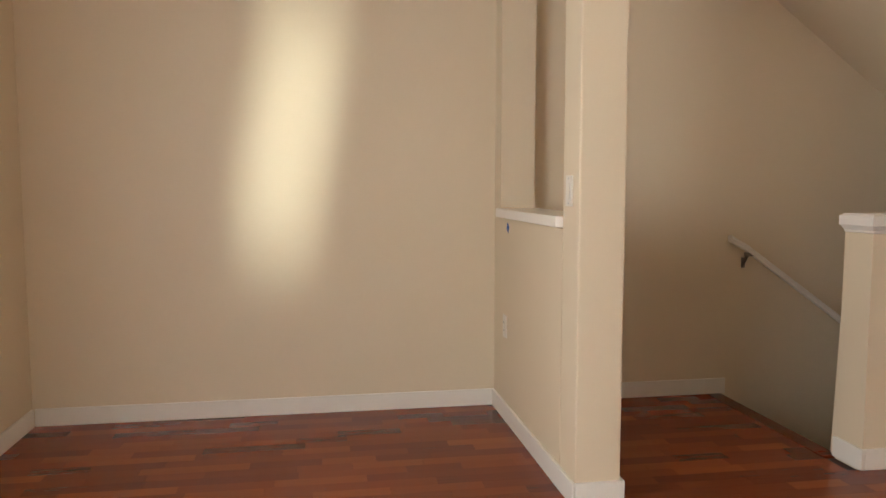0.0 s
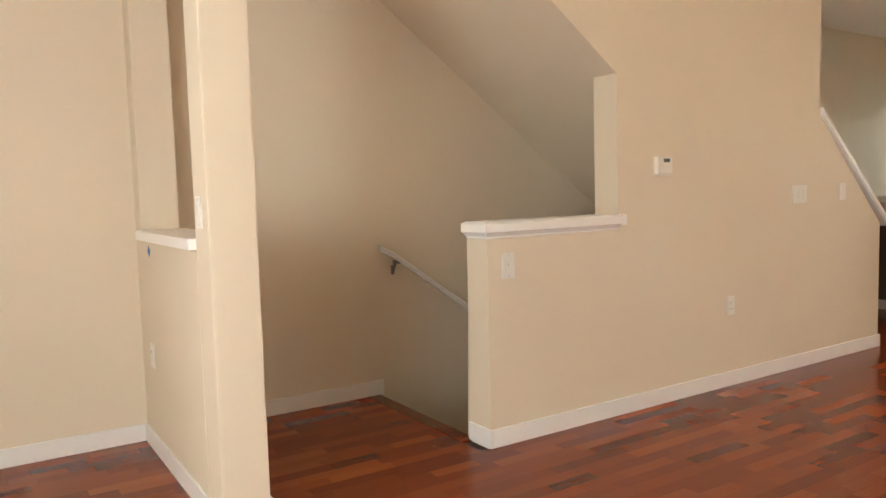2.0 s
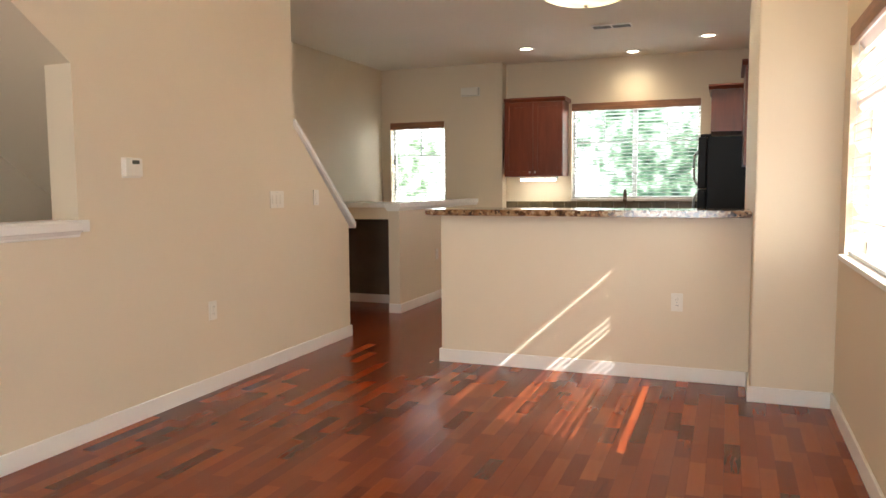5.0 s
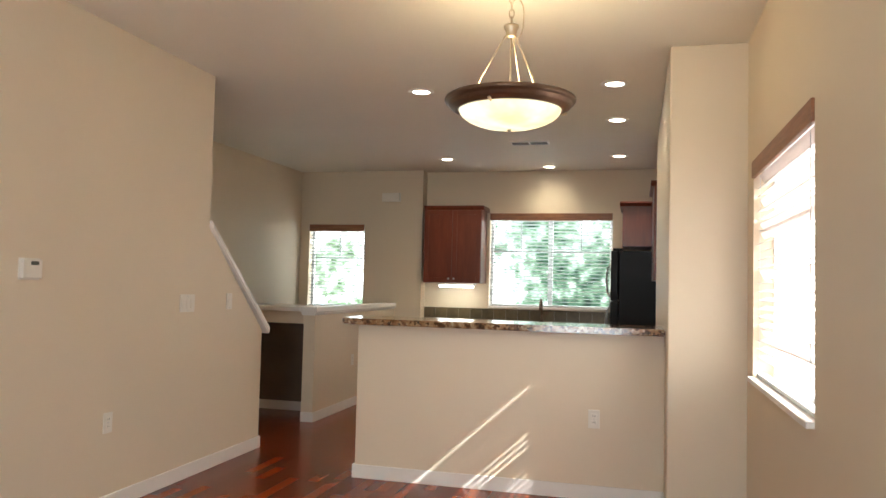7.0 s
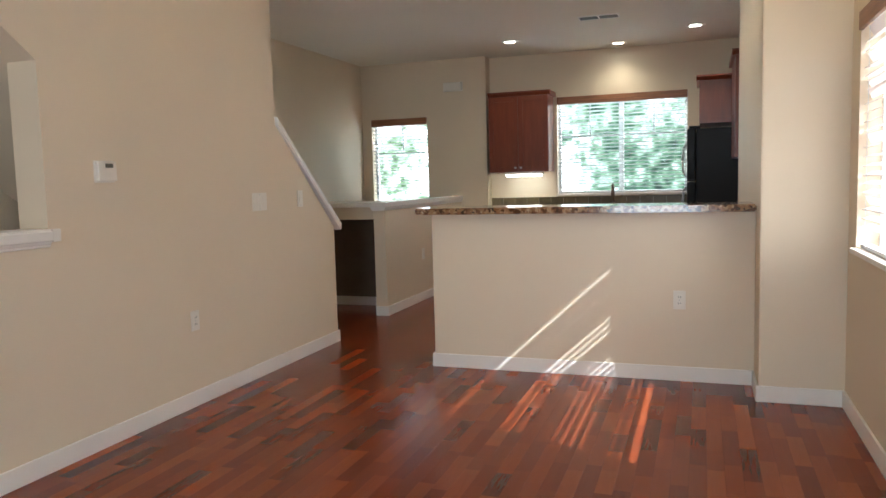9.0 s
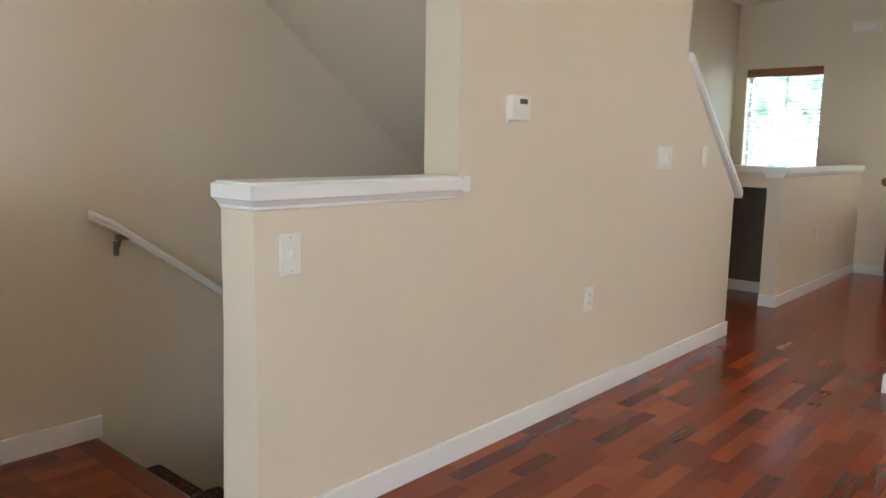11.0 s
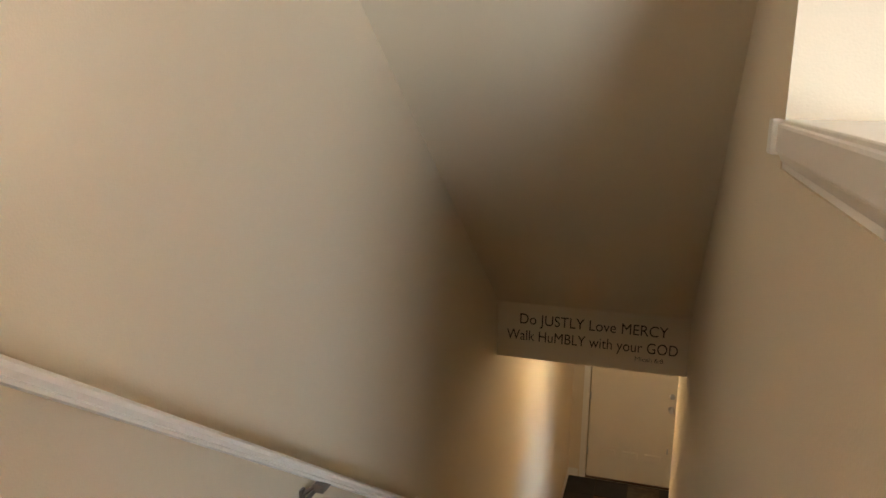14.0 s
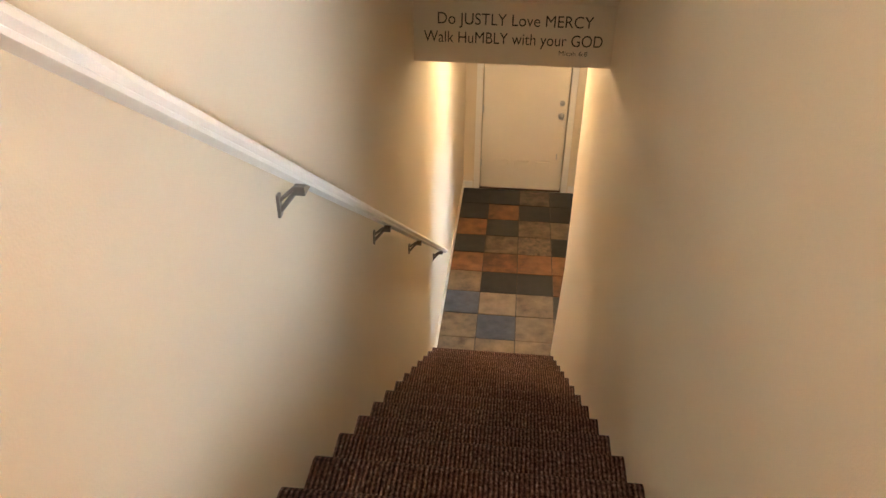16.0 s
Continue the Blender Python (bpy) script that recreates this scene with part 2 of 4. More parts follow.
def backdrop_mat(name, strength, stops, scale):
    """Self-glowing sheet for trees, sky and plain brightness far outside, out of focus."""
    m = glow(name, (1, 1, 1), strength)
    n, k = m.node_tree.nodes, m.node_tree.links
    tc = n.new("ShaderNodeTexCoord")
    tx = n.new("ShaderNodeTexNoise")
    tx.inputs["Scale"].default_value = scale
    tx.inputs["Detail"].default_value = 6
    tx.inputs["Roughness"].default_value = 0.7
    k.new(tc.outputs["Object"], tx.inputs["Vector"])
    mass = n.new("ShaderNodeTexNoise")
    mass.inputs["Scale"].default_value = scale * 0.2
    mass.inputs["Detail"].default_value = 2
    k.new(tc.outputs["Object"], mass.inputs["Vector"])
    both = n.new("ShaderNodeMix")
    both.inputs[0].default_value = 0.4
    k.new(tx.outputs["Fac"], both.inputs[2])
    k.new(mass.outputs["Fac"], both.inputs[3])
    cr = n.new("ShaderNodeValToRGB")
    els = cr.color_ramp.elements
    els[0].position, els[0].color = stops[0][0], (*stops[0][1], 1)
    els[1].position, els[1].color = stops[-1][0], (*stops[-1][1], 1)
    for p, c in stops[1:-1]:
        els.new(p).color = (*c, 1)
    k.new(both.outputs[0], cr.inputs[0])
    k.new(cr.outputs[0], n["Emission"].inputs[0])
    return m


# The sheet emits the trees' sunlit tones and part of the rooms' daylight.
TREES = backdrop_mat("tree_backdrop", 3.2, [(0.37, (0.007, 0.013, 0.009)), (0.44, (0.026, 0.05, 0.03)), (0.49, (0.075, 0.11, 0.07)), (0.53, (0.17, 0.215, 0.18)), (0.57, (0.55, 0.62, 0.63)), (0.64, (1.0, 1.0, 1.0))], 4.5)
# Pinkish-white glow added so that the side window's gaps look bright.
PALE_GLOW = backdrop_mat("pale_glow", 2.2, [(0.3, (1.0, 0.90, 0.84)), (0.7, (1.0, 0.97, 0.93))], 0.5)
# Paler glowing copy, with more white emitted behind the stair window.
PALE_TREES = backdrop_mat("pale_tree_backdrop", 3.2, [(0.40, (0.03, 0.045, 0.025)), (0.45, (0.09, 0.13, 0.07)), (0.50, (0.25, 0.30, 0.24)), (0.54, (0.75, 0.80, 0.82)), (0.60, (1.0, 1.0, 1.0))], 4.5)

# ---- mesh helpers ----


def box(bm, x0, x1, y0, y1, z0, z1, bevel=0.0):
    r = bmesh.ops.create_cube(bm, size=1)
    bmesh.ops.transform(bm, matrix=Matrix.Translation(((x0 + x1) / 2, (y0 + y1) / 2, (z0 + z1) / 2)) @ Matrix.Diagonal((x1 - x0, y1 - y0, z1 - z0, 1)), verts=r["verts"])
    if bevel:
        es = {e for v in r["verts"] for e in v.link_edges}
        bmesh.ops.bevel(bm, geom=list(es), offset=bevel, segments=2, profile=0.6, affect='EDGES')
    return bm


def boxed(*a, bevel=0.0):
    return box(bmesh.new(), *a, bevel=bevel)


def prism(points, axis, a, b, bm=None):
    """A polygon, given in the two other axes, drawn out along one axis."""
    bm = bm or bmesh.new()
    i = "xyz".index(axis)

    def at(p, c):
        q = list(p)
        q.insert(i, c)
        return q
    va = [bm.verts.new(at(p, a)) for p in points]
    vb = [bm.verts.new(at(p, b)) for p in points]
    bm.faces.new(va)
    bm.faces.new(vb[::-1])
    for j in range(len(points)):
        bm.faces.new((va[j - 1], va[j], vb[j], vb[j - 1]))
    bmesh.ops.recalc_face_normals(bm, faces=bm.faces)
    return bm


def lathe(profile, centre, steps=48, bm=None):
    """A profile of (radius, height) turned round an upright axis."""
    bm = bm or bmesh.new()
    rings = []
    for r, z in profile:
        rings.append([bm.verts.new((centre[0] + r * math.cos(2 * math.pi * i / steps), centre[1] + r * math.sin(2 * math.pi * i / steps), centre[2] + z)) for i in range(steps)])
    for a, b in zip(rings, rings[1:]):
        for i in range(steps):
            bm.faces.new((a[i - 1], a[i], b[i], b[i - 1]))
    bmesh.ops.remove_doubles(bm, verts=bm.verts, dist=0.0002)
    bmesh.ops.recalc_face_normals(bm, faces=bm.faces)
    return bm


def rod(a, b, r, steps=12, bm=None):
    bm = bm or bmesh.new()
    a, b = Vector(a), Vector(b)
    q = (b - a).to_track_quat("Z", "Y").to_matrix().to_4x4()
    bmesh.ops.create_cone(bm, cap_ends=True, segments=steps, radius1=r, radius2=r, depth=(b - a).length, matrix=Matrix.Translation((a + b) / 2) @ q)
    return bm


def mesh_of(name, bm, material, smooth=False):
    me = bpy.data.meshes.new(name)
    bm.to_mesh(me)
    bm.free()
    me.materials.append(material)
    if smooth:
        for p in me.polygons:
            p.use_smooth = True
    return me


def solid(name, bm, material, label, category, kind="", group="", smooth=False):
    return tagged(new(name, mesh_of(name, bm, material, smooth)), label, category, group, kind)


def thing(name, label, category, at=(0, 0, 0), kind="", group=""):
    ob = new(name)
    ob.matrix_world = Matrix.Translation(at)
    return tagged(ob, label, category, group, kind)


def part(name, bm, material, parent, label="", smooth=False):
    """One mesh under a thing or a part; the bmesh is in world coordinates when the thing stands at the origin."""
    ob = new(name, mesh_of(name, bm, material, smooth))
    ob.parent = parent
    if label:
        ob["label"] = label
    return ob


# ---- plan ----
L, R, H = -3.855, -2.83, -2.66          # stair wall, stair side and room side of the half wall
EAST, SOUTH, CEIL = 0.85, -1.31, 2.765
Y_TOP, RUN, RISE, LOW = 2.43, 0.2842, 0.2005, -3.207
Y_W1, Y_K, X_KW, X_JOG = 9.54, 9.72, -4.03, -2.367

# floors
fl = thing("floor", "glossy red-brown hardwood strip floor with dark and light boards", "floor", kind="structure")
bm = boxed(H, EAST + 0.15, SOUTH - 0.15, Y_K + 0.2, -0.30, -0.012)
box(bm, L - 0.2, H, SOUTH - 0.15, Y_TOP + 0.02, -0.30, -0.012)
box(bm, L - 0.4, H, 6.04, Y_K + 0.2, -0.30, -0.012)
part("subfloor", bm, SUB, fl)

low = thing("floor_lower", "multicoloured slate tile floor of the entry hall", "floor", kind="structure")
part("mortar_bed", boxed(L, -1.6, Y_TOP + 15 * RUN - 0.3, 9.9, LOW - 0.2, LOW - 0.008), GROUT, low)

# walls
bm = boxed(L - 0.2, L, SOUTH - 0.15, 5.9, -0.3, CEIL)
box(bm, L - 0.2, L, 1.5, 10.05, LOW - 0.2, -0.3)
box(bm, X_KW - 0.2, X_KW, 5.9, Y_W1 + 0.2, -0.3, CEIL)
solid("wall_west", bm, WALL, "tan painted drywall along the stairwell", "wall", "structure")
solid("wall_south", boxed(L - 0.2, -1.35, SOUTH - 0.15, SOUTH, 0, CEIL), WALL, "tan painted drywall of the dining alcove", "wall", "structure")
bm = boxed(-1.35, -1.25, SOUTH - 0.15, SOUTH, 0, CEIL)
box(bm, -1.25, 0.15, SOUTH - 0.15, SOUTH, 0, 0.28)
box(bm, -1.25, 0.15, SOUTH - 0.15, SOUTH, 2.22, CEIL)
box(bm, 0.15, EAST + 0.15, SOUTH - 0.15, SOUTH, 0, CEIL)
solid("wall_south_window", bm, WALL, "tan painted drywall round a large window", "wall", "structure")
W3 = (3.51, 4.92, 0.876, 2.034)
bm = boxed(EAST, EAST + 0.15, SOUTH, -0.6, 0, CEIL)
box(bm, EAST, EAST + 0.15, -0.6, -0.075, 0, CEIL)
# Unseen slot left in the wall to shape the alcove lamp's light patch.
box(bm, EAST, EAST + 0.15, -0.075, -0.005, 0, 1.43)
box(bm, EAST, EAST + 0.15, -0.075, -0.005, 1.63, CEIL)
box(bm, EAST, EAST + 0.15, -0.005, W3[0], 0, CEIL)
box(bm, EAST, EAST + 0.15, W3[1], 5.127, 0, CEIL)
box(bm, EAST, EAST + 0.15, W3[0], W3[1], 0, W3[2])
box(bm, EAST, EAST + 0.15, W3[0], W3[1], W3[3], CEIL)
solid("wall_east", bm, WALL, "tan painted drywall with a deep window opening", "wall", "structure")
bm = boxed(0.42, EAST + 0.15, 5.127, 7.8, 0, CEIL, bevel=0.012)
solid("wall_pier", bm, WALL, "tan painted drywall pier with rounded corners beside the bar", "wall", "structure")
solid("wall_kitchen_east", boxed(0.80, 1.0, 7.8, Y_K, 0, CEIL), WALL, "tan painted drywall behind the refrigerator", "wall", "structure")

W1 = (-3.905, -3.14, 1.005, 2.075)
bm = boxed(X_KW, W1[0], Y_W1, Y_W1 + 0.19, -0.01, CEIL)
box(bm, W1[1], X_JOG, Y_W1, Y_W1 + 0.19, -0.01, CEIL)
box(bm, W1[0], W1[1], Y_W1, Y_W1 + 0.19, -0.01, W1[2])
box(bm, W1[0], W1[1], Y_W1, Y_W1 + 0.19, W1[3], CEIL)
solid("wall_north_stairs", bm, WALL, "tan painted drywall round a single window", "wall", "structure")
W2 = (-1.537, -0.036, 1.074, 2.236)
bm = boxed(X_JOG, W2[0], Y_K, Y_K + 0.16, -0.01, CEIL)
box(bm, W2[1], 1.0, Y_K, Y_K + 0.16, -0.01, CEIL)
box(bm, W2[0], W2[1], Y_K, Y_K + 0.16, -0.01, W2[2])
box(bm, W2[0], W2[1], Y_K, Y_K + 0.16, W2[3], CEIL)
solid("wall_north_kitchen", bm, WALL, "tan painted drywall round the window over the sink", "wall", "structure")


def soffit(y):
    return 2.22 - 0.727 * (y - 2.8)


Y_S = 2.8 - (CEIL - 2.22) / 0.727
pts = [(2.434, LOW - 0.2), (7.0, LOW - 0.2), (7.0, -0.327), (6.04, -0.327), (6.04, 0.93), (5.236, 1.69), (5.236, CEIL), (Y_S, CEIL), (3.31, soffit(3.31)), (3.31, 1.02), (2.434, 1.02)]
bm = prism(pts, "x", R, H)
slope = RISE / RUN
quad = [(R + 0.02, 0.9), (R, 0.9), (R - 0.038, 0.0), (R - 0.038, -0.4), (R + 0.02, -0.4)]
ends = [[bm.verts.new((x, y, up - slope * (y - Y_TOP))) for x, up in quad] for y in (2.44, 6.99)]
for i in range(5):
    bm.faces.new((ends[0][i - 1], ends[0][i], ends[1][i], ends[1][i - 1]))
bm.faces.new(ends[0])
bm.faces.new(ends[1][::-1])
bmesh.ops.recalc_face_normals(bm, faces=bm.faces)
solid("wall_stairs", bm, WALL, "tan painted wall beside the stairs with a half-height opening and a sloped end", "wall", "structure")
solid("ceiling_stairs", prism([(Y_S - 0.1, CEIL + 0.07), (Y_S, CEIL), (5.865, soffit(5.865)), (5.865, 0.15), (5.8, 0.2)], "x", L, R), WALL, "sloping tan soffit under the upper flight of stairs", "ceiling", "structure")
solid("wall_beam", boxed(L, R, 5.865, 6.04, -0.327, 0.0), WALL, "tan painted drop beam over the foot of the stairs", "beam", "structure")

# Unseen panels boxed round the alcove lamp to block sun and stray light.
solid("wall_light_block", boxed(1.0, 3.3, -0.7, -0.55, -0.3, 3.0), OUTSIDE, "unseen panel added round the alcove lamp to block stray light", "wall", "structure")
solid("wall_light_block_end", boxed(3.15, 3.3, -0.55, 0.6, -0.3, 3.0), OUTSIDE, "unseen panel added round the alcove lamp to block stray light", "wall", "structure")
solid("wall_light_block_side", boxed(1.0, 3.15, 0.45, 0.6, -0.3, 3.0), OUTSIDE, "unseen panel added round the alcove lamp to block stray light", "wall", "structure")
solid("ceiling_light_block", boxed(1.0, 3.3, -0.7, 0.6, 3.0, 3.1), OUTSIDE, "unseen roof panel added over the alcove lamp to block the sun", "ceiling", "structure")
# Unseen panels added to close the south and hall openings behind their lamps.
solid("wall_south_sun_block", boxed(-1.6, 0.9, SOUTH - 0.3, SOUTH - 0.16, -0.3, CEIL), OUTSIDE, "unseen panel added to keep sun out of the south opening", "wall", "structure")
solid("wall_hall_cover", boxed(-1.45, -1.38, 7.1, 8.0, LOW, -0.3), OUTSIDE, "unseen panel added behind the hall window's opening", "wall", "structure")

# partition beside the landing, with a high opening
bm = boxed(L, -3.72, 1.09, 1.273, 0, CEIL)
box(bm, -3.72, -2.70, 1.09, 1.273, 0, 1.05)
r = bmesh.ops.create_cube(bm, size=1)
box(bm, -2.70, -2.515, 1.09, 1.273, 0, CEIL, bevel=0.008)
bmesh.ops.delete(bm, geom=r["verts"], context='VERTS')
solid("wall_partition", bm, WALL, "tan painted partition with a tall opening above a ledge", "wall", "structure")

# ceilings
solid("ceiling", boxed(X_KW - 0.2, 1.0, SOUTH - 0.15, Y_K + 0.2, CEIL, CEIL + 0.15), CEIL_M, "matt off-white drywall ceiling", "ceiling", "structure")
solid("ceiling_hall", boxed(L, -1.6, 6.04, 9.9, -0.327, -0.305), WALL, "tan painted ceiling of the entry hall", "ceiling", "structure")

# lower hall
D = (-3.66, -2.70, LOW + 2.06)
bm = boxed(L, D[0], 9.9, 10.05, LOW - 0.2, -0.327)
box(bm, D[1], -1.6, 9.9, 10.05, LOW - 0.2, -0.327)
box(bm, D[0], D[1], 9.9, 10.05, D[2], -0.327)
solid("wall_hall_north", bm, WALL, "tan painted drywall round the entry door", "wall", "structure")
bm = boxed(-1.6, -1.45, 6.85, 7.25, LOW - 0.2, -0.3)
box(bm, -1.6, -1.45, 7.85, 10.05, LOW - 0.2, -0.3)
box(bm, -1.6, -1.45, 7.25, 7.85, LOW - 0.2, LOW + 0.3)
box(bm, -1.6, -1.45, 7.25, 7.85, LOW + 2.1, -0.3)
solid("wall_hall_east", bm, WALL, "tan painted drywall of the entry hall", "wall", "structure")
solid("wall_hall_south", boxed(R, -1.45, 6.85, 7.0, LOW - 0.2, -0.327), WALL, "tan painted drywall of the entry hall", "wall", "structure")

# peninsula, pony wall
solid("wall_peninsula", boxed(-1.611, 0.42, 5.46, 5.60, 0, 1.05, bevel=0.006), WALL, "tan painted half wall under the breakfast bar", "half wall", "structure")
solid("wall_pony", boxed(-2.83, -2.711, 7.17, Y_W1, 0, 1.04, bevel=0.004), WALL, "tan painted pony wall with a white cap", "half wall", "structure")
solid("wall_niche", boxed(X_KW, -2.83, 7.17, 7.29, 0.925, 1.04), WALL, "tan painted header over a dark recess", "half wall", "structure")


def baseboard(name, x0, x1, y0, y1, label="white painted baseboard along the wall"):
    return solid(name, boxed(x0, x1, y0, y1, 0.0, 0.092, bevel=0.004), TRIM, label, "baseboard", "structure")


T = 0.014
baseboard("baseboard", L, L + T, SOUTH + T, 1.09 - T)
baseboard("baseboard", L + T, -1.4, SOUTH, SOUTH + T)
baseboard("baseboard", L, -2.515 + T, 1.09 - T, 1.09)
baseboard("baseboard", -2.515, -2.515 + T, 1.09, 1.273)
baseboard("baseboard", L, -2.515 + T, 1.273, 1.273 + T)
baseboard("baseboard", L, L + T, 1.273 + T, 2.483)
baseboard("baseboard", H, H + T, 2.434, 6.04)
baseboard("baseboard", R - 0.004, H + T, 2.434 - T, 2.434)
baseboard("baseboard", R, H + T, 6.04, 6.04 + T)
baseboard("baseboard", -1.611 - T, 0.42, 5.46 - T, 5.46)
baseboard("baseboard", -1.611 - T, -1.611, 5.46, 5.60)
baseboard("baseboard", 0.42 - T, EAST - T, 5.127 - T, 5.127)
baseboard("baseboard", 0.42 - T, 0.42, 5.127, 5.46 - T)
baseboard("baseboard", EAST - T, EAST, -1.2, 5.127)
baseboard("baseboard", -2.711, -2.711 + T, 7.17, Y_W1 - T)
baseboard("baseboard", -2.83, -2.711 + T, 7.17 - T, 7.17)
baseboard("baseboard", -2.711, X_JOG, Y_W1 - T, Y_W1)
for x0, x1, y0, y1 in ((L, L + T, Y_TOP + 15 * RUN + 0.02, 9.9 - T), (L, -3.74, 9.9 - T, 9.9), (-2.62, -1.6, 9.9 - T, 9.9)):
    solid("baseboard", boxed(x0, x1, y0, y1, LOW, LOW + 0.09, bevel=0.004), TRIM, "white painted baseboard of the entry hall", "baseboard", "structure")


def cap_profile(half, top, under):
    """Section of a moulded ledge: flat top, square nose, cove below."""
    return [(-half, top), (half, top), (half, top - 0.045), (half - 0.012, top - 0.052), (half - 0.012, top - 0.06), (half - 0.026, under), (-half + 0.026, under), (-half + 0.012, top - 0.06), (-half + 0.012, top - 0.052), (-half, top - 0.045)]


def cap_along_y(name, xc, half, y0, y1, top, label):
    bm = prism([(xc + a, z) for a, z in cap_profile(half, top, top - 0.078)], "y", y0, y1)
    return solid(name, bm, TRIM, label, "ledge cap", "structure")


bm = bmesh.new()
rings = []
for out, z in ((0.0015, 1.018), (0.008, 1.021), (0.008, 1.030), (0.011, 1.033), (0.020, 1.046), (0.025, 1.049), (0.026, 1.052), (0.026, 1.088), (0.023, 1.092), (0.015, 1.0935), (0.0145, 1.098), (0.012, 1.10)):
    rings.append([bm.verts.new(p) for p in ((R + 0.008 - 0.7 * out, 3.31, z), (R + 0.008 - 0.7 * out, 2.434 - out, z), (H + out, 2.434 - out, z), (H + out, 3.31, z))])
for a, b in zip(rings, rings[1:]):
    for i in range(4):
        bm.faces.new((a[i - 1], a[i], b[i], b[i - 1]))
bm.faces.new(rings[0])
bm.faces.new(rings[-1][::-1])
bmesh.ops.recalc_face_normals(bm, faces=bm.faces)
solid("trim_half_wall_cap", bm, TRIM, "white moulded wood cap on the half wall", "ledge cap", "structure")
for xa, xb in ((R - 0.019, R), (H, H + 0.026)):
    solid("trim_half_wall_cap_end", boxed(xa, xb, 3.31, 3.355, 1.042, 1.10, bevel=0.004), TRIM, "white moulded return of the half wall cap", "ledge cap", "structure")
bm = boxed(-3.72, -2.70, 1.06, 1.30, 1.055, 1.10, bevel=0.005)
solid("trim_partition_ledge", bm, TRIM, "white painted ledge in the partition opening", "ledge cap", "structure")
bm = prism([(6.135, 0.895), (6.135, 0.955), (5.236, 1.745), (5.236, 1.685)], "x", R - 0.025, H + 0.025)
bmesh.ops.bevel(bm, geom=bm.edges[:], offset=0.008, segments=2, affect='EDGES')
solid("trim_sloped_cap", bm, TRIM, "white painted sloping cap on the stair wall end", "ledge cap", "structure")
cap_along_y("trim_pony_cap", (-2.83 - 2.711) / 2, 0.085, 7.14, Y_W1, 1.085, "white moulded wood cap on the pony wall")
solid("trim_niche_cap", boxed(X_KW, -2.86, 7.14, 7.75, 1.042, 1.085, bevel=0.006), TRIM, "white moulded wood cap over the dark recess", "ledge cap", "structure")

# stairs, carpeted
st = thing("stairs", "straight flight of stairs carpeted in ribbed brown loop pile", "stairs", kind="structure")
for k in range(1, 16):
    y, z = Y_TOP + RUN * k, -RISE * k
    n = 8
    nose = [(y - 0.012 + 0.046 * math.sin(math.pi * i / n), z - 0.030 + 0.030 * math.cos(math.pi * i / n)) for i in range(n + 1)]
    pts = [(y - RUN - 0.02, z)] + nose + [(y - 0.014, z - 0.07), (y - 0.012, z - RISE - 0.01), (y - RUN - 0.02, z - RISE - 0.01)]
    part("step", prism(pts, "x", L, R), CARPET, st)
n0 = [(Y_TOP + 0.02, 0.002), (Y_TOP + 0.035, -0.004), (Y_TOP + 0.04, -0.02), (Y_TOP + 0.02, -0.035), (Y_TOP - 0.06, -0.035), (Y_TOP - 0.06, 0.002)]
part("landing_nosing", prism(n0, "x", L, R), PLANK, st, "dark red hardwood stair nosing")
part("top_riser", boxed(L, R, Y_TOP - 0.03, Y_TOP, -RISE, -0.036), CARPET, st)


# handrail
def rail_z(y):
    return 0.190 - (0.70 if y > 3.547 else 0.70) * (y - 3.547)


hr = thing("handrail", "cream painted wooden handrail on dark metal wall brackets", "handrail")
sec = [(-0.018, -0.046), (0.018, -0.046), (0.021, -0.038), (0.017, -0.034), (0.024, -0.022), (0.023, -0.010), (0.016, -0.002), (0.006, 0.001), (-0.006, 0.001), (-0.016, -0.002), (-0.023, -0.010), (-0.024, -0.022), (-0.017, -0.034), (-0.021, -0.038)]
bm = bmesh.new()
xr = L + 0.062
line = [(2.455, rail_z(2.55) + 0.05), (2.55, rail_z(2.55)), (3.547, rail_z(3.547)), (7.06, rail_z(7.06))]
rings = [[bm.verts.new((xr + a, y, z + 0.85 * b)) for a, b in sec] for y, z in line]
for a, b in zip(rings, rings[1:]):
    for i in range(len(sec)):
        bm.faces.new((a[i - 1], a[i], b[i], b[i - 1]))
bm.faces.new(rings[0])
bm.faces.new(rings[-1][::-1])
bmesh.ops.recalc_face_normals(bm, faces=bm.faces)
part("rail", bm, TRIM, hr)
for y in (2.575, 3.547, 4.606, 5.541, 6.75):
    z = rail_z(y)
    bm = boxed(L, L + 0.008, y - 0.011, y + 0.011, z - 0.128, z - 0.068, bevel=0.003)
    b = part("bracket", bm, PEWTER, hr, "dark pewter wall bracket")
    bm = rod((L + 0.006, y, z - 0.112), (xr - 0.010, y, z - 0.052), 0.006)
    rod((L + 0.006, y, z - 0.085), (xr - 0.018, y, z - 0.05), 0.005, bm=bm)
    box(bm, xr - 0.012, xr + 0.014, y - 0.024, y + 0.024, z - 0.056, z - 0.034)
    part("arm", bm, PEWTER, b, smooth=False)

# entry door
dr = thing("door_1", "closed white panelled entry door with satin knob and deadbolt", "door", kind="structure")
yd = 9.925
bm = boxed(D[0] + 0.01, D[1] - 0.01, yd, yd + 0.045, LOW + 0.01, D[2] - 0.01)
leaf = part("door_leaf", bm, DOORP, dr)
wid = (D[1] - D[0] - 0.02)
for i in range(3):
    xc = D[0] + 0.01 + wid * (0.24 + 0.26 * i)
    for z0, z1 in ((0.30, 0.30 + 0.075), (1.52, 1.60), (1.72, 1.90)):
        bm = boxed(xc - 0.085, xc + 0.085, yd - 0.016, yd, LOW + z0, LOW + z1, bevel=0.007)
        part("raised_panel", bm, DOORP, leaf)
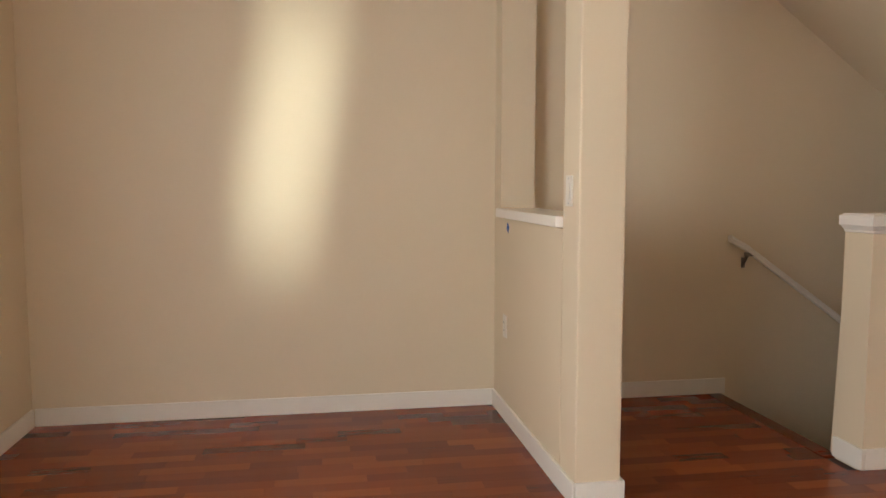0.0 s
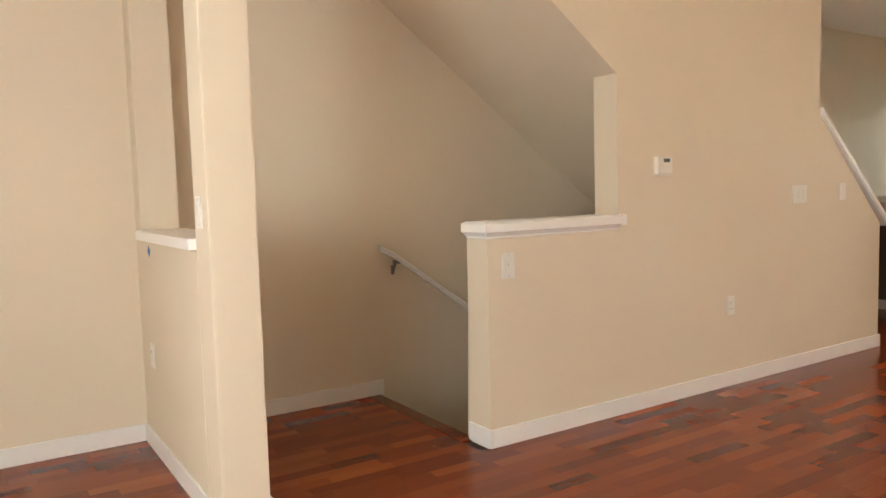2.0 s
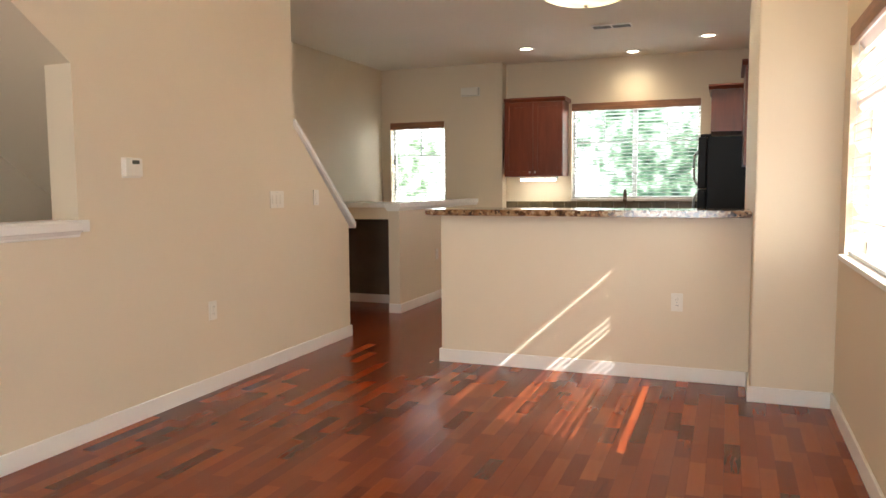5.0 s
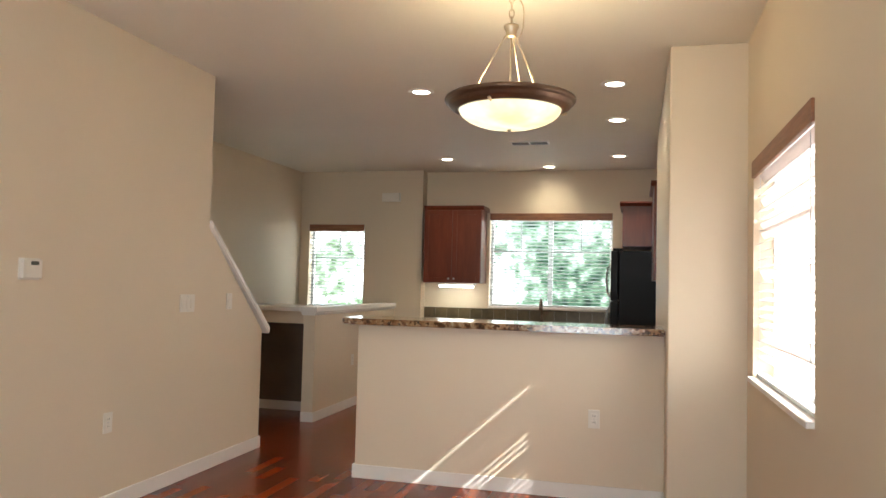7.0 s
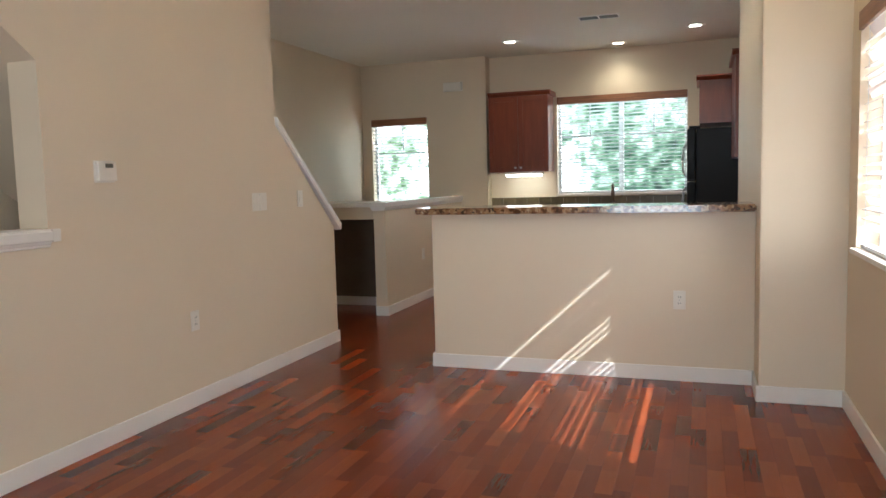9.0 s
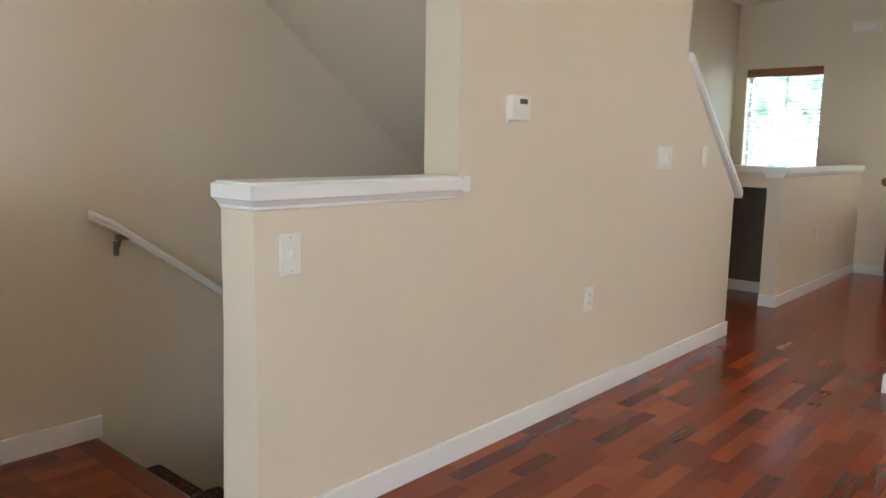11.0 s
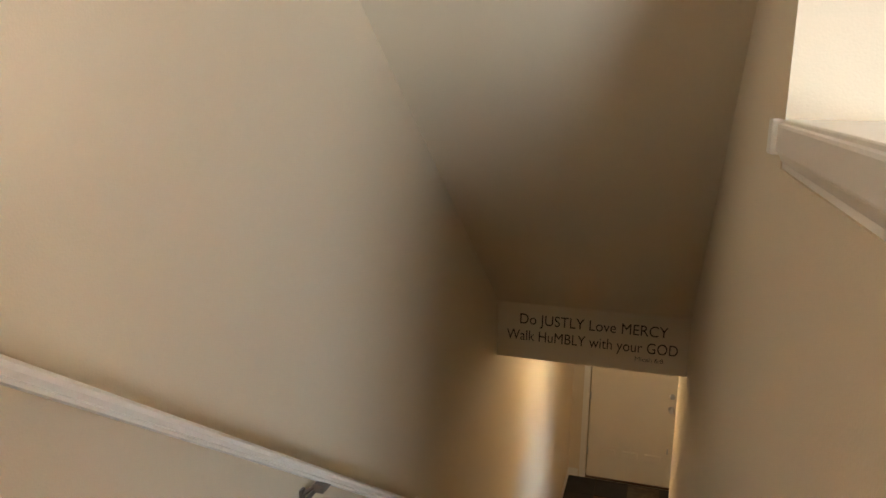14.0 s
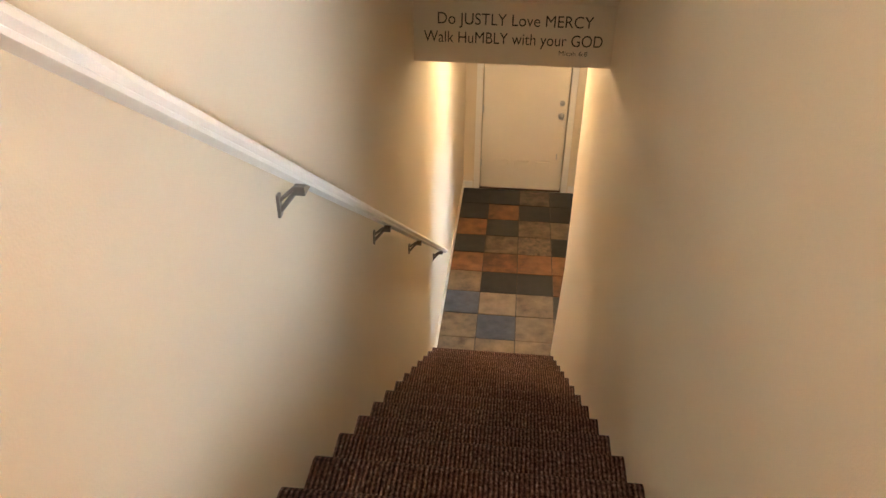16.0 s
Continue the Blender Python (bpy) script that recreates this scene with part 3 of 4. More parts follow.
for z in (0.95, 1.10):
    bm = lathe([(0.0, 0.0), (0.034, 0.0), (0.034, 0.008), (0.012, 0.012), (0.012, 0.03), (0.026, 0.04), (0.028, 0.055), (0.018, 0.066), (0.0, 0.068)] if z < 1 else [(0, 0), (0.03, 0), (0.03, 0.01), (0.02, 0.016), (0, 0.017)], (0, 0, 0), 20)
    bmesh.ops.transform(bm, matrix=pose(D[1] - 0.075, yd, LOW + z, 90), verts=bm.verts)
    part("door_knob" if z < 1 else "deadbolt", bm, STEEL, dr, "satin metal", smooth=True)
part("door_viewer", boxed(D[1] - 0.09, D[1] - 0.075, yd - 0.02, yd, LOW + 0.42, LOW + 0.48, bevel=0.003), STEEL, dr, "satin metal door stop")
for z in (0.28, 0.95, 1.75):
    part("hinge", rod((D[0] + 0.008, yd - 0.004, LOW + z), (D[0] + 0.008, yd - 0.004, LOW + z + 0.09), 0.009), STEEL, dr, "satin metal hinge")
part("threshold", boxed(D[0], D[1], yd - 0.02, yd + 0.06, LOW - 0.005, LOW + 0.012, bevel=0.003), BRONZE, dr, "dark metal threshold")
for x0, x1, z0, z1 in ((D[0] - 0.07, D[0], LOW, D[2] + 0.07), (D[1], D[1] + 0.07, LOW, D[2] + 0.07), (D[0], D[1], D[2], D[2] + 0.07)):
    part("casing", boxed(x0, x1, 9.884, 9.90, z0, z1, bevel=0.004), TRIM, dr, "white painted door casing")
solid("wall_outer", boxed(D[0] - 0.1, D[1] + 0.1, 10.05, 10.1, LOW - 0.2, D[2] + 0.1), OUTSIDE, "plain outer cover behind the entry door", "wall", "structure")


# lettering on the beam
def text_line(body, x0, x1, z, size, parent):
    cu = bpy.data.curves.new("lettering", 'FONT')
    cu.body, cu.size, cu.align_x, cu.extrude = body, size, 'LEFT', 0.0006
    cu.offset = -0.0004
    tmp = bpy.data.objects.new("lettering", cu)
    scene.collection.objects.link(tmp)
    bpy.context.view_layer.update()
    me = bpy.data.meshes.new_from_object(tmp.evaluated_get(bpy.context.evaluated_depsgraph_get()))
    bpy.data.objects.remove(tmp)
    xs = [v.co.x for v in me.vertices]
    s = (x1 - x0) / (max(xs) - min(xs))
    place = pose(x0 - min(xs) * s, 5.865 - 0.001, z, 90) @ Matrix.Diagonal((s, 1.0, 1, 1))
    bm = bmesh.new()
    bm.from_mesh(me)
    bmesh.ops.remove_doubles(bm, verts=bm.verts, dist=1e-5)
    left = set(bm.verts)
    while left:
        stack = [left.pop()]
        group = set(stack)
        while stack:
            for e in stack.pop().link_edges:
                for v in e.verts:
                    if v in left:
                        left.discard(v)
                        group.add(v)
                        stack.append(v)
        one = bmesh.new()
        made = {v: one.verts.new(place @ v.co) for v in group}
        for f in {f for v in group for f in v.link_faces}:
            one.faces.new([made[v] for v in f.verts])
        part("letter", one, INK, parent)
    bm.free()


sg = thing("wall_lettering", "dark vinyl wall lettering on the beam over the stairs", "lettering")
text_line("Do JUSTLY Love MERCY", -3.728, -2.94, -0.125, 0.085, sg)
text_line("Walk HuMBLY with your GOD", -3.80, -2.885, -0.220, 0.085, sg)
text_line("Micah 6:8", -3.10, -2.955, -0.268, 0.036, sg)


# windows with blinds
def window(name, wall, a0, a1, z0, z1, inner, depth, tilt, mullion, backdrop_label, odd=(), grid=True, slat=None):
    slat = slat or SLAT
    """wall 'y': opening in a wall across y, room on the low-y side; 'x': in the east wall, room on the low-x side. inner: the wall's room face."""
    def bx(bm, u0, u1, d0, d1, c0, c1, bevel=0.0):
        if wall == 'y':
            return box(bm, u0, u1, inner + d0, inner + d1, c0, c1, bevel)
        return box(bm, inner + d0, inner + d1, u0, u1, c0, c1, bevel)
    w = thing(name, backdrop_label, "window", kind="structure")
    f = 0.035
    for u0, u1, c0, c1 in ((a0, a0 + f, z0, z1), (a1 - f, a1, z0, z1), (a0 + f, a1 - f, z0, z0 + f), (a0 + f, a1 - f, z1 - f, z1)):
        part("window_frame", bx(bmesh.new(), u0, u1, depth - 0.02, depth + 0.03, c0, c1, 0.004), VINYL, w)
    if mullion:
        m = (a0 + a1) / 2
        part("mullion", bx(bmesh.new(), m - 0.028, m + 0.028, depth - 0.022, depth + 0.03, z0 + f, z1 - f, 0.004), VINYL, w)
    spans = [(a0 + f, a1 - f)] if not mullion else [(a0 + f, (a0 + a1) / 2 - 0.028), ((a0 + a1) / 2 + 0.028, a1 - f)]
    for u0, u1 in spans:
        p = part("pane", bx(bmesh.new(), u0, u1, depth + 0.004, depth + 0.010, z0 + f, z1 - f), GLASS, w)
        p.visible_shadow = False
        if grid:
            zz = z0 + (z1 - z0) * 0.60
            part("muntin", bx(bmesh.new(), u0, u1, depth + 0.012, depth + 0.022, zz - 0.008, zz + 0.008), VINYL, w)
            part("muntin", bx(bmesh.new(), (u0 + u1) / 2 - 0.008, (u0 + u1) / 2 + 0.008, depth + 0.013, depth + 0.021, zz + 0.008, z1 - f), VINYL, w)
    part("window_sill", bx(bmesh.new(), a0, a1, -0.03, depth - 0.02, z0 - 0.02, z0 + 0.006, 0.005), TRIM, w, "white painted sill")
    bl = thing("window_blind", "white slatted wood blind with a stained brown valance", "blind")
    part("valance", bx(bmesh.new(), a0 + 0.003, a1 - 0.003, -0.012, 0.008, z1 - 0.088, z1 + 0.0, 0.004), VALANCE, bl, "stained brown wooden valance")
    part("head_rail", bx(bmesh.new(), a0 + 0.01, a1 - 0.01, 0.01, 0.06, z1 - 0.05, z1 - 0.006), SLAT, bl)
    pitch, half, dc = 0.043, 0.025, 0.042
    count = int((z1 - z0 - 0.13) / pitch)
    meshes = {}
    for i in range(count):
        zc = z1 - 0.095 - pitch * i
        ang = odd[i] if i in odd else tilt
        if ang not in meshes:
            c, s = math.cos(radians(ang)), math.sin(radians(ang))
            pr = [(-half * c - 0.0015 * s, -half * s + 0.0015 * c), (half * c - 0.0015 * s, half * s + 0.0015 * c), (half * c + 0.0015 * s, half * s - 0.0015 * c), (-half * c + 0.0015 * s, -half * s - 0.0015 * c)]
            if wall == 'y':
                b = prism(pr, "x", a0 + 0.008, a1 - 0.008)
            else:
                b = prism([(p, q) for p, q in pr], "y", a0 + 0.008, a1 - 0.008)
            meshes[ang] = mesh_of("slat", b, slat)
        o = new("slat", meshes[ang])
        o.parent = bl
        o.location = (0, inner + dc, zc) if wall == 'y' else (inner + dc, 0, zc)
    part("bottom_rail", bx(bmesh.new(), a0 + 0.008, a1 - 0.008, dc - 0.025, dc + 0.025, z0 + 0.008, z0 + 0.026, 0.003), SLAT, bl)
    for u in (a0 + 0.13, a1 - 0.13):
        part("cord", bx(bmesh.new(), u - 0.0015, u + 0.0015, dc - 0.03, dc - 0.027, z0 + 0.02, z1 - 0.09), SLAT, bl)
    return w


window("window_1", 'y', *W1, Y_W1, 0.12, -9, False, "white vinyl window looking onto sunlit trees")
window("window_2", 'y', *W2, Y_K, 0.12, -9, True, "white vinyl sliding window over the sink, sunlit trees outside")
window("window_3", 'x', *W3, EAST, 0.12, -62, False, "bright window in a deep drywall opening", odd={1: 21, 2: 21, 4: 9, 5: 9, 8: 21, 9: 21, 10: 21, 11: 21, 13: 8, 14: 14, 15: 21, 16: 21, 17: 16, 18: 16, 20: 14, 21: 14, 22: 14}, grid=False, slat=THIN_SLAT)
solid("backdrop_trees", boxed(-4.2, 1.5, 16.0, 16.05, -4, 10), TREES, "self-glowing backdrop of green trees and bright sky", "backdrop", "structure")
solid("backdrop_glow", boxed(1.5, 9, 16.0, 16.05, -4, 10), PALE_GLOW, "pale glowing sheet added to whiten the side window's gaps", "backdrop", "structure")
solid("backdrop_pale_trees", boxed(-14, -4.2, 16.0, 16.05, -4, 10), PALE_TREES, "self-glowing backdrop of pale trees against bright sky", "backdrop", "structure")

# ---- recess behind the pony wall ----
# Back wall takes the shade-darkened paint instead of the plain wall colour.
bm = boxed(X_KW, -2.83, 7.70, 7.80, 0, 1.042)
solid("wall_niche_back", bm, NICHE_SHADE, "tan back wall of the recess, its shade put into the dark colour", "wall", "structure")
baseboard("baseboard", X_KW, -2.83, 7.70 - T, 7.70)

# ---- fixtures of the living room ----


def switch_plate(name, place, wall, w, h, label, rockers):
    """wall: 'x' faces +x, 'y' faces -y. place: middle of the plate on the wall."""
    t = thing(name, label, "wall plate")
    x, y, z = place

    def bx(u0, u1, z0, z1, d0, d1, bevel=0.0):
        if wall == 'x':
            return boxed(x + d0, x + d1, y + u0, y + u1, z + z0, z + z1, bevel=bevel)
        return boxed(x + u0, x + u1, y - d1, y - d0, z + z0, z + z1, bevel=bevel)
    part("plate", bx(-w / 2, w / 2, -h / 2, h / 2, 0, 0.007, 0.0025), PLATE, t)
    n = len(rockers)
    for i, kind in enumerate(rockers):
        c = (i - (n - 1) / 2) * 0.046
        if kind == "rocker":
            part("rocker", bx(c - 0.016, c + 0.016, -0.033, 0.033, 0.007, 0.011, 0.002), PLATE, t)
        elif kind == "toggle":
            part("toggle", bx(c - 0.005, c + 0.005, -0.004, 0.016, 0.007, 0.018, 0.002), PLATE, t)
        elif kind == "outlet":
            for dz in (-0.02, 0.02):
                s = part("socket", bx(c - 0.016, c + 0.016, dz - 0.014, dz + 0.014, 0.007, 0.010, 0.003), PLATE, t)
                for dx in (-0.006, 0.006):
                    part("slot", bx(c + dx - 0.0012, c + dx + 0.0012, dz - 0.004, dz + 0.006, 0.0098, 0.0104), DARKPL, s)
    for dz in ((-h / 2 + 0.012, h / 2 - 0.012) if "outlet" not in rockers else (0,)):
        part("screw", bx(-0.003, 0.003, dz - 0.003, dz + 0.003, 0.007, 0.0082), STEEL, t)
    return t


switch_plate("light_switch", (H, 2.555, 0.884), 'x', 0.075, 0.125, "white two-rocker light switch on the half wall", ("toggle",))
switch_plate("wall_outlet", (H, 4.277, 0.50), 'x', 0.072, 0.116, "white duplex outlet low on the stair wall", ("outlet",))
switch_plate("light_switch", (H, 5.0, 1.165), 'x', 0.165, 0.118, "white three-gang rocker switch plate on the stair wall", ("rocker", "rocker", "rocker"))
switch_plate("light_switch", (H, 5.525, 1.17), 'x', 0.075, 0.118, "white single rocker switch on the stair wall", ("rocker",))
switch_plate("wall_outlet", (-0.007, 5.46, 0.505), 'y', 0.072, 0.116, "white duplex outlet on the bar wall", ("outlet",))
switch_plate("light_switch", (-2.615, 1.09, 1.20), 'y', 0.072, 0.118, "white rocker switch on the partition end", ("rocker",))
switch_plate("wall_outlet", (-3.60, 1.09, 0.49), 'y', 0.072, 0.116, "white duplex outlet low on the partition", ("outlet",))
switch_plate("wall_outlet", (-2.711, 8.15, 0.50), 'x', 0.072, 0.116, "white duplex outlet on the pony wall", ("outlet",))

th = thing("thermostat", "white wall thermostat with a small grey display", "thermostat")
part("case", boxed(H, H + 0.028, 3.60, 3.72, 1.312, 1.408, bevel=0.006), PLATE, th)
part("display", boxed(H + 0.028, H + 0.0295, 3.645, 3.695, 1.378, 1.398), SCREEN, th, "dark grey display")
part("back_plate", boxed(H, H + 0.006, 3.595, 3.725, 1.305, 1.413, bevel=0.002), PLATE, th)

tp = bmesh.new()
box(tp, -3.585, -3.545, 1.0885, 1.09, 0.985, 1.025)
bmesh.ops.transform(tp, matrix=Matrix.Translation((-3.565, 1.089, 1.005)) @ pose(0, 0, 0, 0, 35, 0) @ Matrix.Translation((3.565, -1.089, -1.005)), verts=tp.verts)
solid("tape_scrap", tp, TAPE, "torn scrap of blue painter's tape on the partition", "tape")

sd = thing("smoke_alarm", "round white smoke alarm on the stair wall", "smoke alarm")
bm = lathe([(0, 0), (0.068, 0), (0.07, 0.012), (0.062, 0.03), (0.04, 0.042), (0, 0.044)], (0, 0, 0), 32)
bmesh.ops.transform(bm, matrix=pose(L, 2.07, 2.42, 0, 90, 0), verts=bm.verts)
part("housing", bm, PLATE, sd, smooth=True)
bm = lathe([(0.03, 0.0), (0.036, 0.003), (0.03, 0.005)], (0, 0, 0), 24)
bmesh.ops.transform(bm, matrix=pose(L + 0.041, 2.07, 2.42, 0, 90, 0), verts=bm.verts)
part("sounder_ring", bm, PLATE, sd)

ch = thing("door_chime", "white door chime box high on the wall", "door chime")
part("cover", boxed(-2.90, -2.67, Y_W1 - 0.05, Y_W1, 2.375, 2.475, bevel=0.008), PLATE, ch)
part("base", boxed(-2.91, -2.66, Y_W1 - 0.008, Y_W1, 2.368, 2.482), PLATE, ch)

# ---- bar ----
bm = boxed(-1.712, 0.416, 5.335, 5.80, 1.048, 1.09)
es = [e for e in bm.edges if abs(e.verts[0].co.z - e.verts[1].co.z) > 0.01 and e.verts[0].co.x < -1]
bmesh.ops.bevel(bm, geom=es, offset=0.07, segments=5, affect='EDGES')
es = [e for e in bm.edges if e.calc_length() < 3 and e.is_manifold and e.calc_face_angle(0) > 1.2]
bmesh.ops.bevel(bm, geom=es, offset=0.008, segments=2, affect='EDGES')
solid("bar_countertop", bm, GRANITE, "polished mottled brown granite breakfast bar top", "countertop")

# ---- kitchen ----
bc = thing("base_cabinet", "cherry wood base cabinets under the window", "cabinet")
part("body", boxed(X_JOG + 0.004, 0.0, 9.14, Y_K, 0.09, 0.87), CHERRY, bc)
part("toe_kick", boxed(X_JOG + 0.004, 0.0, 9.2, Y_K, 0.0, 0.09), DARKPL, bc)
for i in range(5):
    x = X_JOG + 0.03 + i * 0.47
    d = part("door", boxed(x, x + 0.44, 9.12, 9.14, 0.12, 0.84, bevel=0.006), CHERRY, bc)
    part("handle", rod((x + 0.40, 9.10, 0.66), (x + 0.40, 9.10, 0.76), 0.005), NICKEL, d, "brushed nickel handle")
solid("kitchen_countertop", boxed(X_JOG + 0.003, 0.0, 9.10, Y_K - 0.002, 0.872, 0.91, bevel=0.006), GRANITE, "dark mottled granite worktop under the window", "countertop")
bs = thing("backsplash", "dark green-brown stone tile backsplash", "backsplash", kind="structure")
k = 0
x = X_JOG + 0.002
while x < 0.0:
    part("tile", boxed(x, min(x + 0.148, 0.0), Y_K - 0.012, Y_K, 0.912, 1.045, bevel=0.002), DARKTILE, bs)
    x += 0.15

fa = thing("kitchen_faucet", "dark bronze kitchen faucet with a curved spout", "faucet")
part("base", lathe([(0, 0), (0.028, 0), (0.028, 0.015), (0.016, 0.03), (0.014, 0.09), (0, 0.09)], (-0.85, 9.55, 0.91), 20), BRONZE, fa, smooth=True)
cu = bmesh.new()
prev = None
for i in range(13):
    a = math.pi * i / 12
    p = Vector((-0.85, 9.55 - 0.085 + 0.085 * math.cos(a), 1.0 + 0.10 + 0.085 * math.sin(a)))
    if prev:
        rod(prev, p, 0.011, 10, cu)
    prev = p
rod((-0.85, 9.55, 0.99), (-0.85, 9.55, 1.10), 0.011, 10, cu)
rod(prev, prev - Vector((0, 0, 0.05)), 0.012, 10, cu)
part("spout", cu, BRONZE, fa, smooth=True)
part("lever", rod((-0.83, 9.55, 0.985), (-0.75, 9.53, 1.06), 0.006), BRONZE, fa)


def wall_cabinet(name, x0, x1, y0, y1, z0, z1, doors, label):
    """Doors face -y; doors = 0 leaves a plain end panel in view."""
    c = thing(name, label, "wall cabinet")
    part("body", boxed(x0, x1, y0 + 0.02, y1, z0, z1), CHERRY, c)
    w = (x1 - x0) / max(doors, 1)
    for i in range(doors):
        a, b = x0 + i * w + 0.003, x0 + (i + 1) * w - 0.003
        d = part("door", boxed(a + 0.055, b - 0.055, y0 + 0.008, y0 + 0.02, z0 + 0.06, z1 - 0.06), CHERRY, c)
        for u0, u1, v0, v1 in ((a, a + 0.055, z0 + 0.003, z1 - 0.003), (b - 0.055, b, z0 + 0.003, z1 - 0.003), (a + 0.055, b - 0.055, z0 + 0.003, z0 + 0.06), (a + 0.055, b - 0.055, z1 - 0.06, z1 - 0.003)):
            part("door_rail", boxed(u0, u1, y0, y0 + 0.02, v0, v1, bevel=0.003), CHERRY, d)
        kx = b - 0.03 if i == 0 else a + 0.03
        bm = lathe([(0, 0), (0.006, 0), (0.005, 0.012), (0.013, 0.018), (0.014, 0.024), (0.008, 0.03), (0, 0.031)], (0, 0, 0), 16)
        bmesh.ops.transform(bm, matrix=pose(kx, y0, z0 + 0.05, 90), verts=bm.verts)
        part("knob", bm, STEEL, d, "satin metal knob", smooth=True)
    pr = [(y0 + 0.02, z1), (y0 + 0.004, z1), (y0 - 0.005, z1 + 0.012), (y0 - 0.022, z1 + 0.03), (y0 - 0.03, z1 + 0.034), (y0 - 0.03, z1 + 0.05), (y1, z1 + 0.05), (y1, z1)]
    part("crown_moulding", prism(pr, "x", x0 - (0.0 if doors else 0.03), x1 + (0.03 if doors else 0)), CHERRY, c)
    return c


wall_cabinet("wall_cabinet", -2.293, -1.575, 9.368, Y_K, 1.355, 2.245, 2, "cherry wood two-door wall cabinet with crown moulding")
uc = thing("cabinet_light", "lit white under-cabinet light bar", "light")
part("housing", boxed(-2.12, -1.66, 9.42, 9.53, 1.325, 1.354, bevel=0.005), VINYL, uc)
part("lens", boxed(-2.10, -1.68, 9.413, 9.50, 1.300, 1.325, bevel=0.01), TUBE_ON, uc, "glowing lens")

wall_cabinet("wall_cabinet", 0.09, 0.795, 8.98, Y_K, 1.80, 2.24, 0, "cherry wood cabinet above the refrigerator, plain end")
wall_cabinet("wall_cabinet", 0.40, 0.795, 8.0, 8.9, 1.42, 2.33, 0, "taller cherry wood wall cabinet by the pier")

fr = thing("refrigerator", "black refrigerator with a pale curved door handle", "refrigerator")
part("body", boxed(0.06, 0.795, 8.95, 9.66, 0.02, 1.745, bevel=0.008), BLACK, fr)
part("top_hinge_cover", boxed(-0.01, 0.10, 8.965, 9.05, 1.745, 1.775, bevel=0.006), BLACK, fr)
part("freezer_door", boxed(-0.03, 0.056, 8.95, 9.66, 1.20, 1.745, bevel=0.014), BLACK, fr)
part("fridge_door", boxed(-0.03, 0.056, 8.95, 9.66, 0.06, 1.19, bevel=0.014), BLACK, fr)
for z0, z1 in ((1.24, 1.60), (0.75, 1.15)):
    bm = bmesh.new()
    pts = [(-0.03, z0), (-0.065, z0 + 0.05), (-0.075, (z0 + z1) / 2), (-0.065, z1 - 0.05), (-0.03, z1)]
    for a, b in zip(pts, pts[1:]):
        rod((a[0], 9.0, a[1]), (b[0], 9.0, b[1]), 0.013, 10, bm)
    part("handle", bm, STEEL, fr, "pale metal bar handle", smooth=True)

# ---- ceiling lights ----
sp = None
for x, y in ((-1.328, 5.876), (0.08, 5.89), (0.071, 7.031), (0.051, 8.783), (-0.777, 9.42), (-1.865, 8.778)):
    if sp is None:
        sp = thing("recessed_light", "lit recessed ceiling light with a white trim ring", "ceiling light", (x, y, CEIL), group="recessed kitchen lights")
        part("trim_ring", lathe([(0.062, -0.001), (0.066, -0.007), (0.092, -0.005), (0.096, 0.0), (0.062, 0.0)], (0, 0, 0), 32), TRIM, sp, smooth=True)
        part("lens", lathe([(0, -0.003), (0.05, -0.003), (0.063, -0.001), (0.063, 0.0), (0, 0.0)], (0, 0, 0), 32), LAMP_ON, sp, "glowing lens")
    else:
        copy_thing(sp, Matrix.Translation((x, y, CEIL)))
    lamp = new("spot_bulb", bpy.data.lights.new("spot_bulb", 'SPOT'))
    lamp.data.energy, lamp.data.color = 10, (1.0, 0.84, 0.60)
    lamp.data.spot_size, lamp.data.spot_blend, lamp.data.shadow_soft_size = radians(140), 1.0, 0.08
    lamp.matrix_world = look((x, y, CEIL - 0.02), (x, y, 0))

hl = thing("recessed_light", "lit recessed ceiling light in the entry hall", "ceiling light", (-3.25, 7.6, -0.327), group="recessed hall lights")
part("trim_ring", lathe([(0.062, -0.001), (0.066, -0.007), (0.092, -0.005), (0.096, 0.0), (0.062, 0.0)], (0, 0, 0), 32), TRIM, hl, smooth=True)
part("lens", lathe([(0, -0.003), (0.063, -0.003), (0.063, 0.0), (0, 0.0)], (0, 0, 0), 32), LAMP_ON, hl, "glowing lens")
lamp = new("hall_bulb", bpy.data.lights.new("hall_bulb", 'POINT'))
lamp.data.energy, lamp.data.color, lamp.data.shadow_soft_size = 4.8, (1.0, 0.69, 0.38), 0.05
lamp.location = (-3.25, 7.6, -0.42)

# pendant
PX, PY = -0.347, 4.07
pd = thing("pendant_light", "bowl pendant with a lit alabaster glass, bronze rim and nickel rods", "pendant light", (PX, PY, CEIL))
part("canopy", lathe([(0, 0), (0.062, 0), (0.064, -0.012), (0.05, -0.022), (0.014, -0.03), (0.01, -0.045), (0, -0.046)], (0, 0, 0), 32), NICKEL, pd, "brushed nickel canopy", smooth=True)
for i in range(4):
    bm = bmesh.new()
    z0 = -0.045 - 0.036 * i
    pts = [Vector((0.012 * math.cos(a), 0, z0 - 0.022 + 0.022 * math.sin(a))) for a in (2 * math.pi * j / 12 for j in range(13))]
    for a, b in zip(pts, pts[1:]):
        rod(a, b, 0.0028, 6, bm)
    if i % 2:
        bmesh.ops.rotate(bm, verts=bm.verts, cent=(0, 0, 0), matrix=Matrix.Rotation(radians(90), 3, 'Z'))
    part("chain_link", bm, NICKEL, pd)
bm = bmesh.new()
prev = None
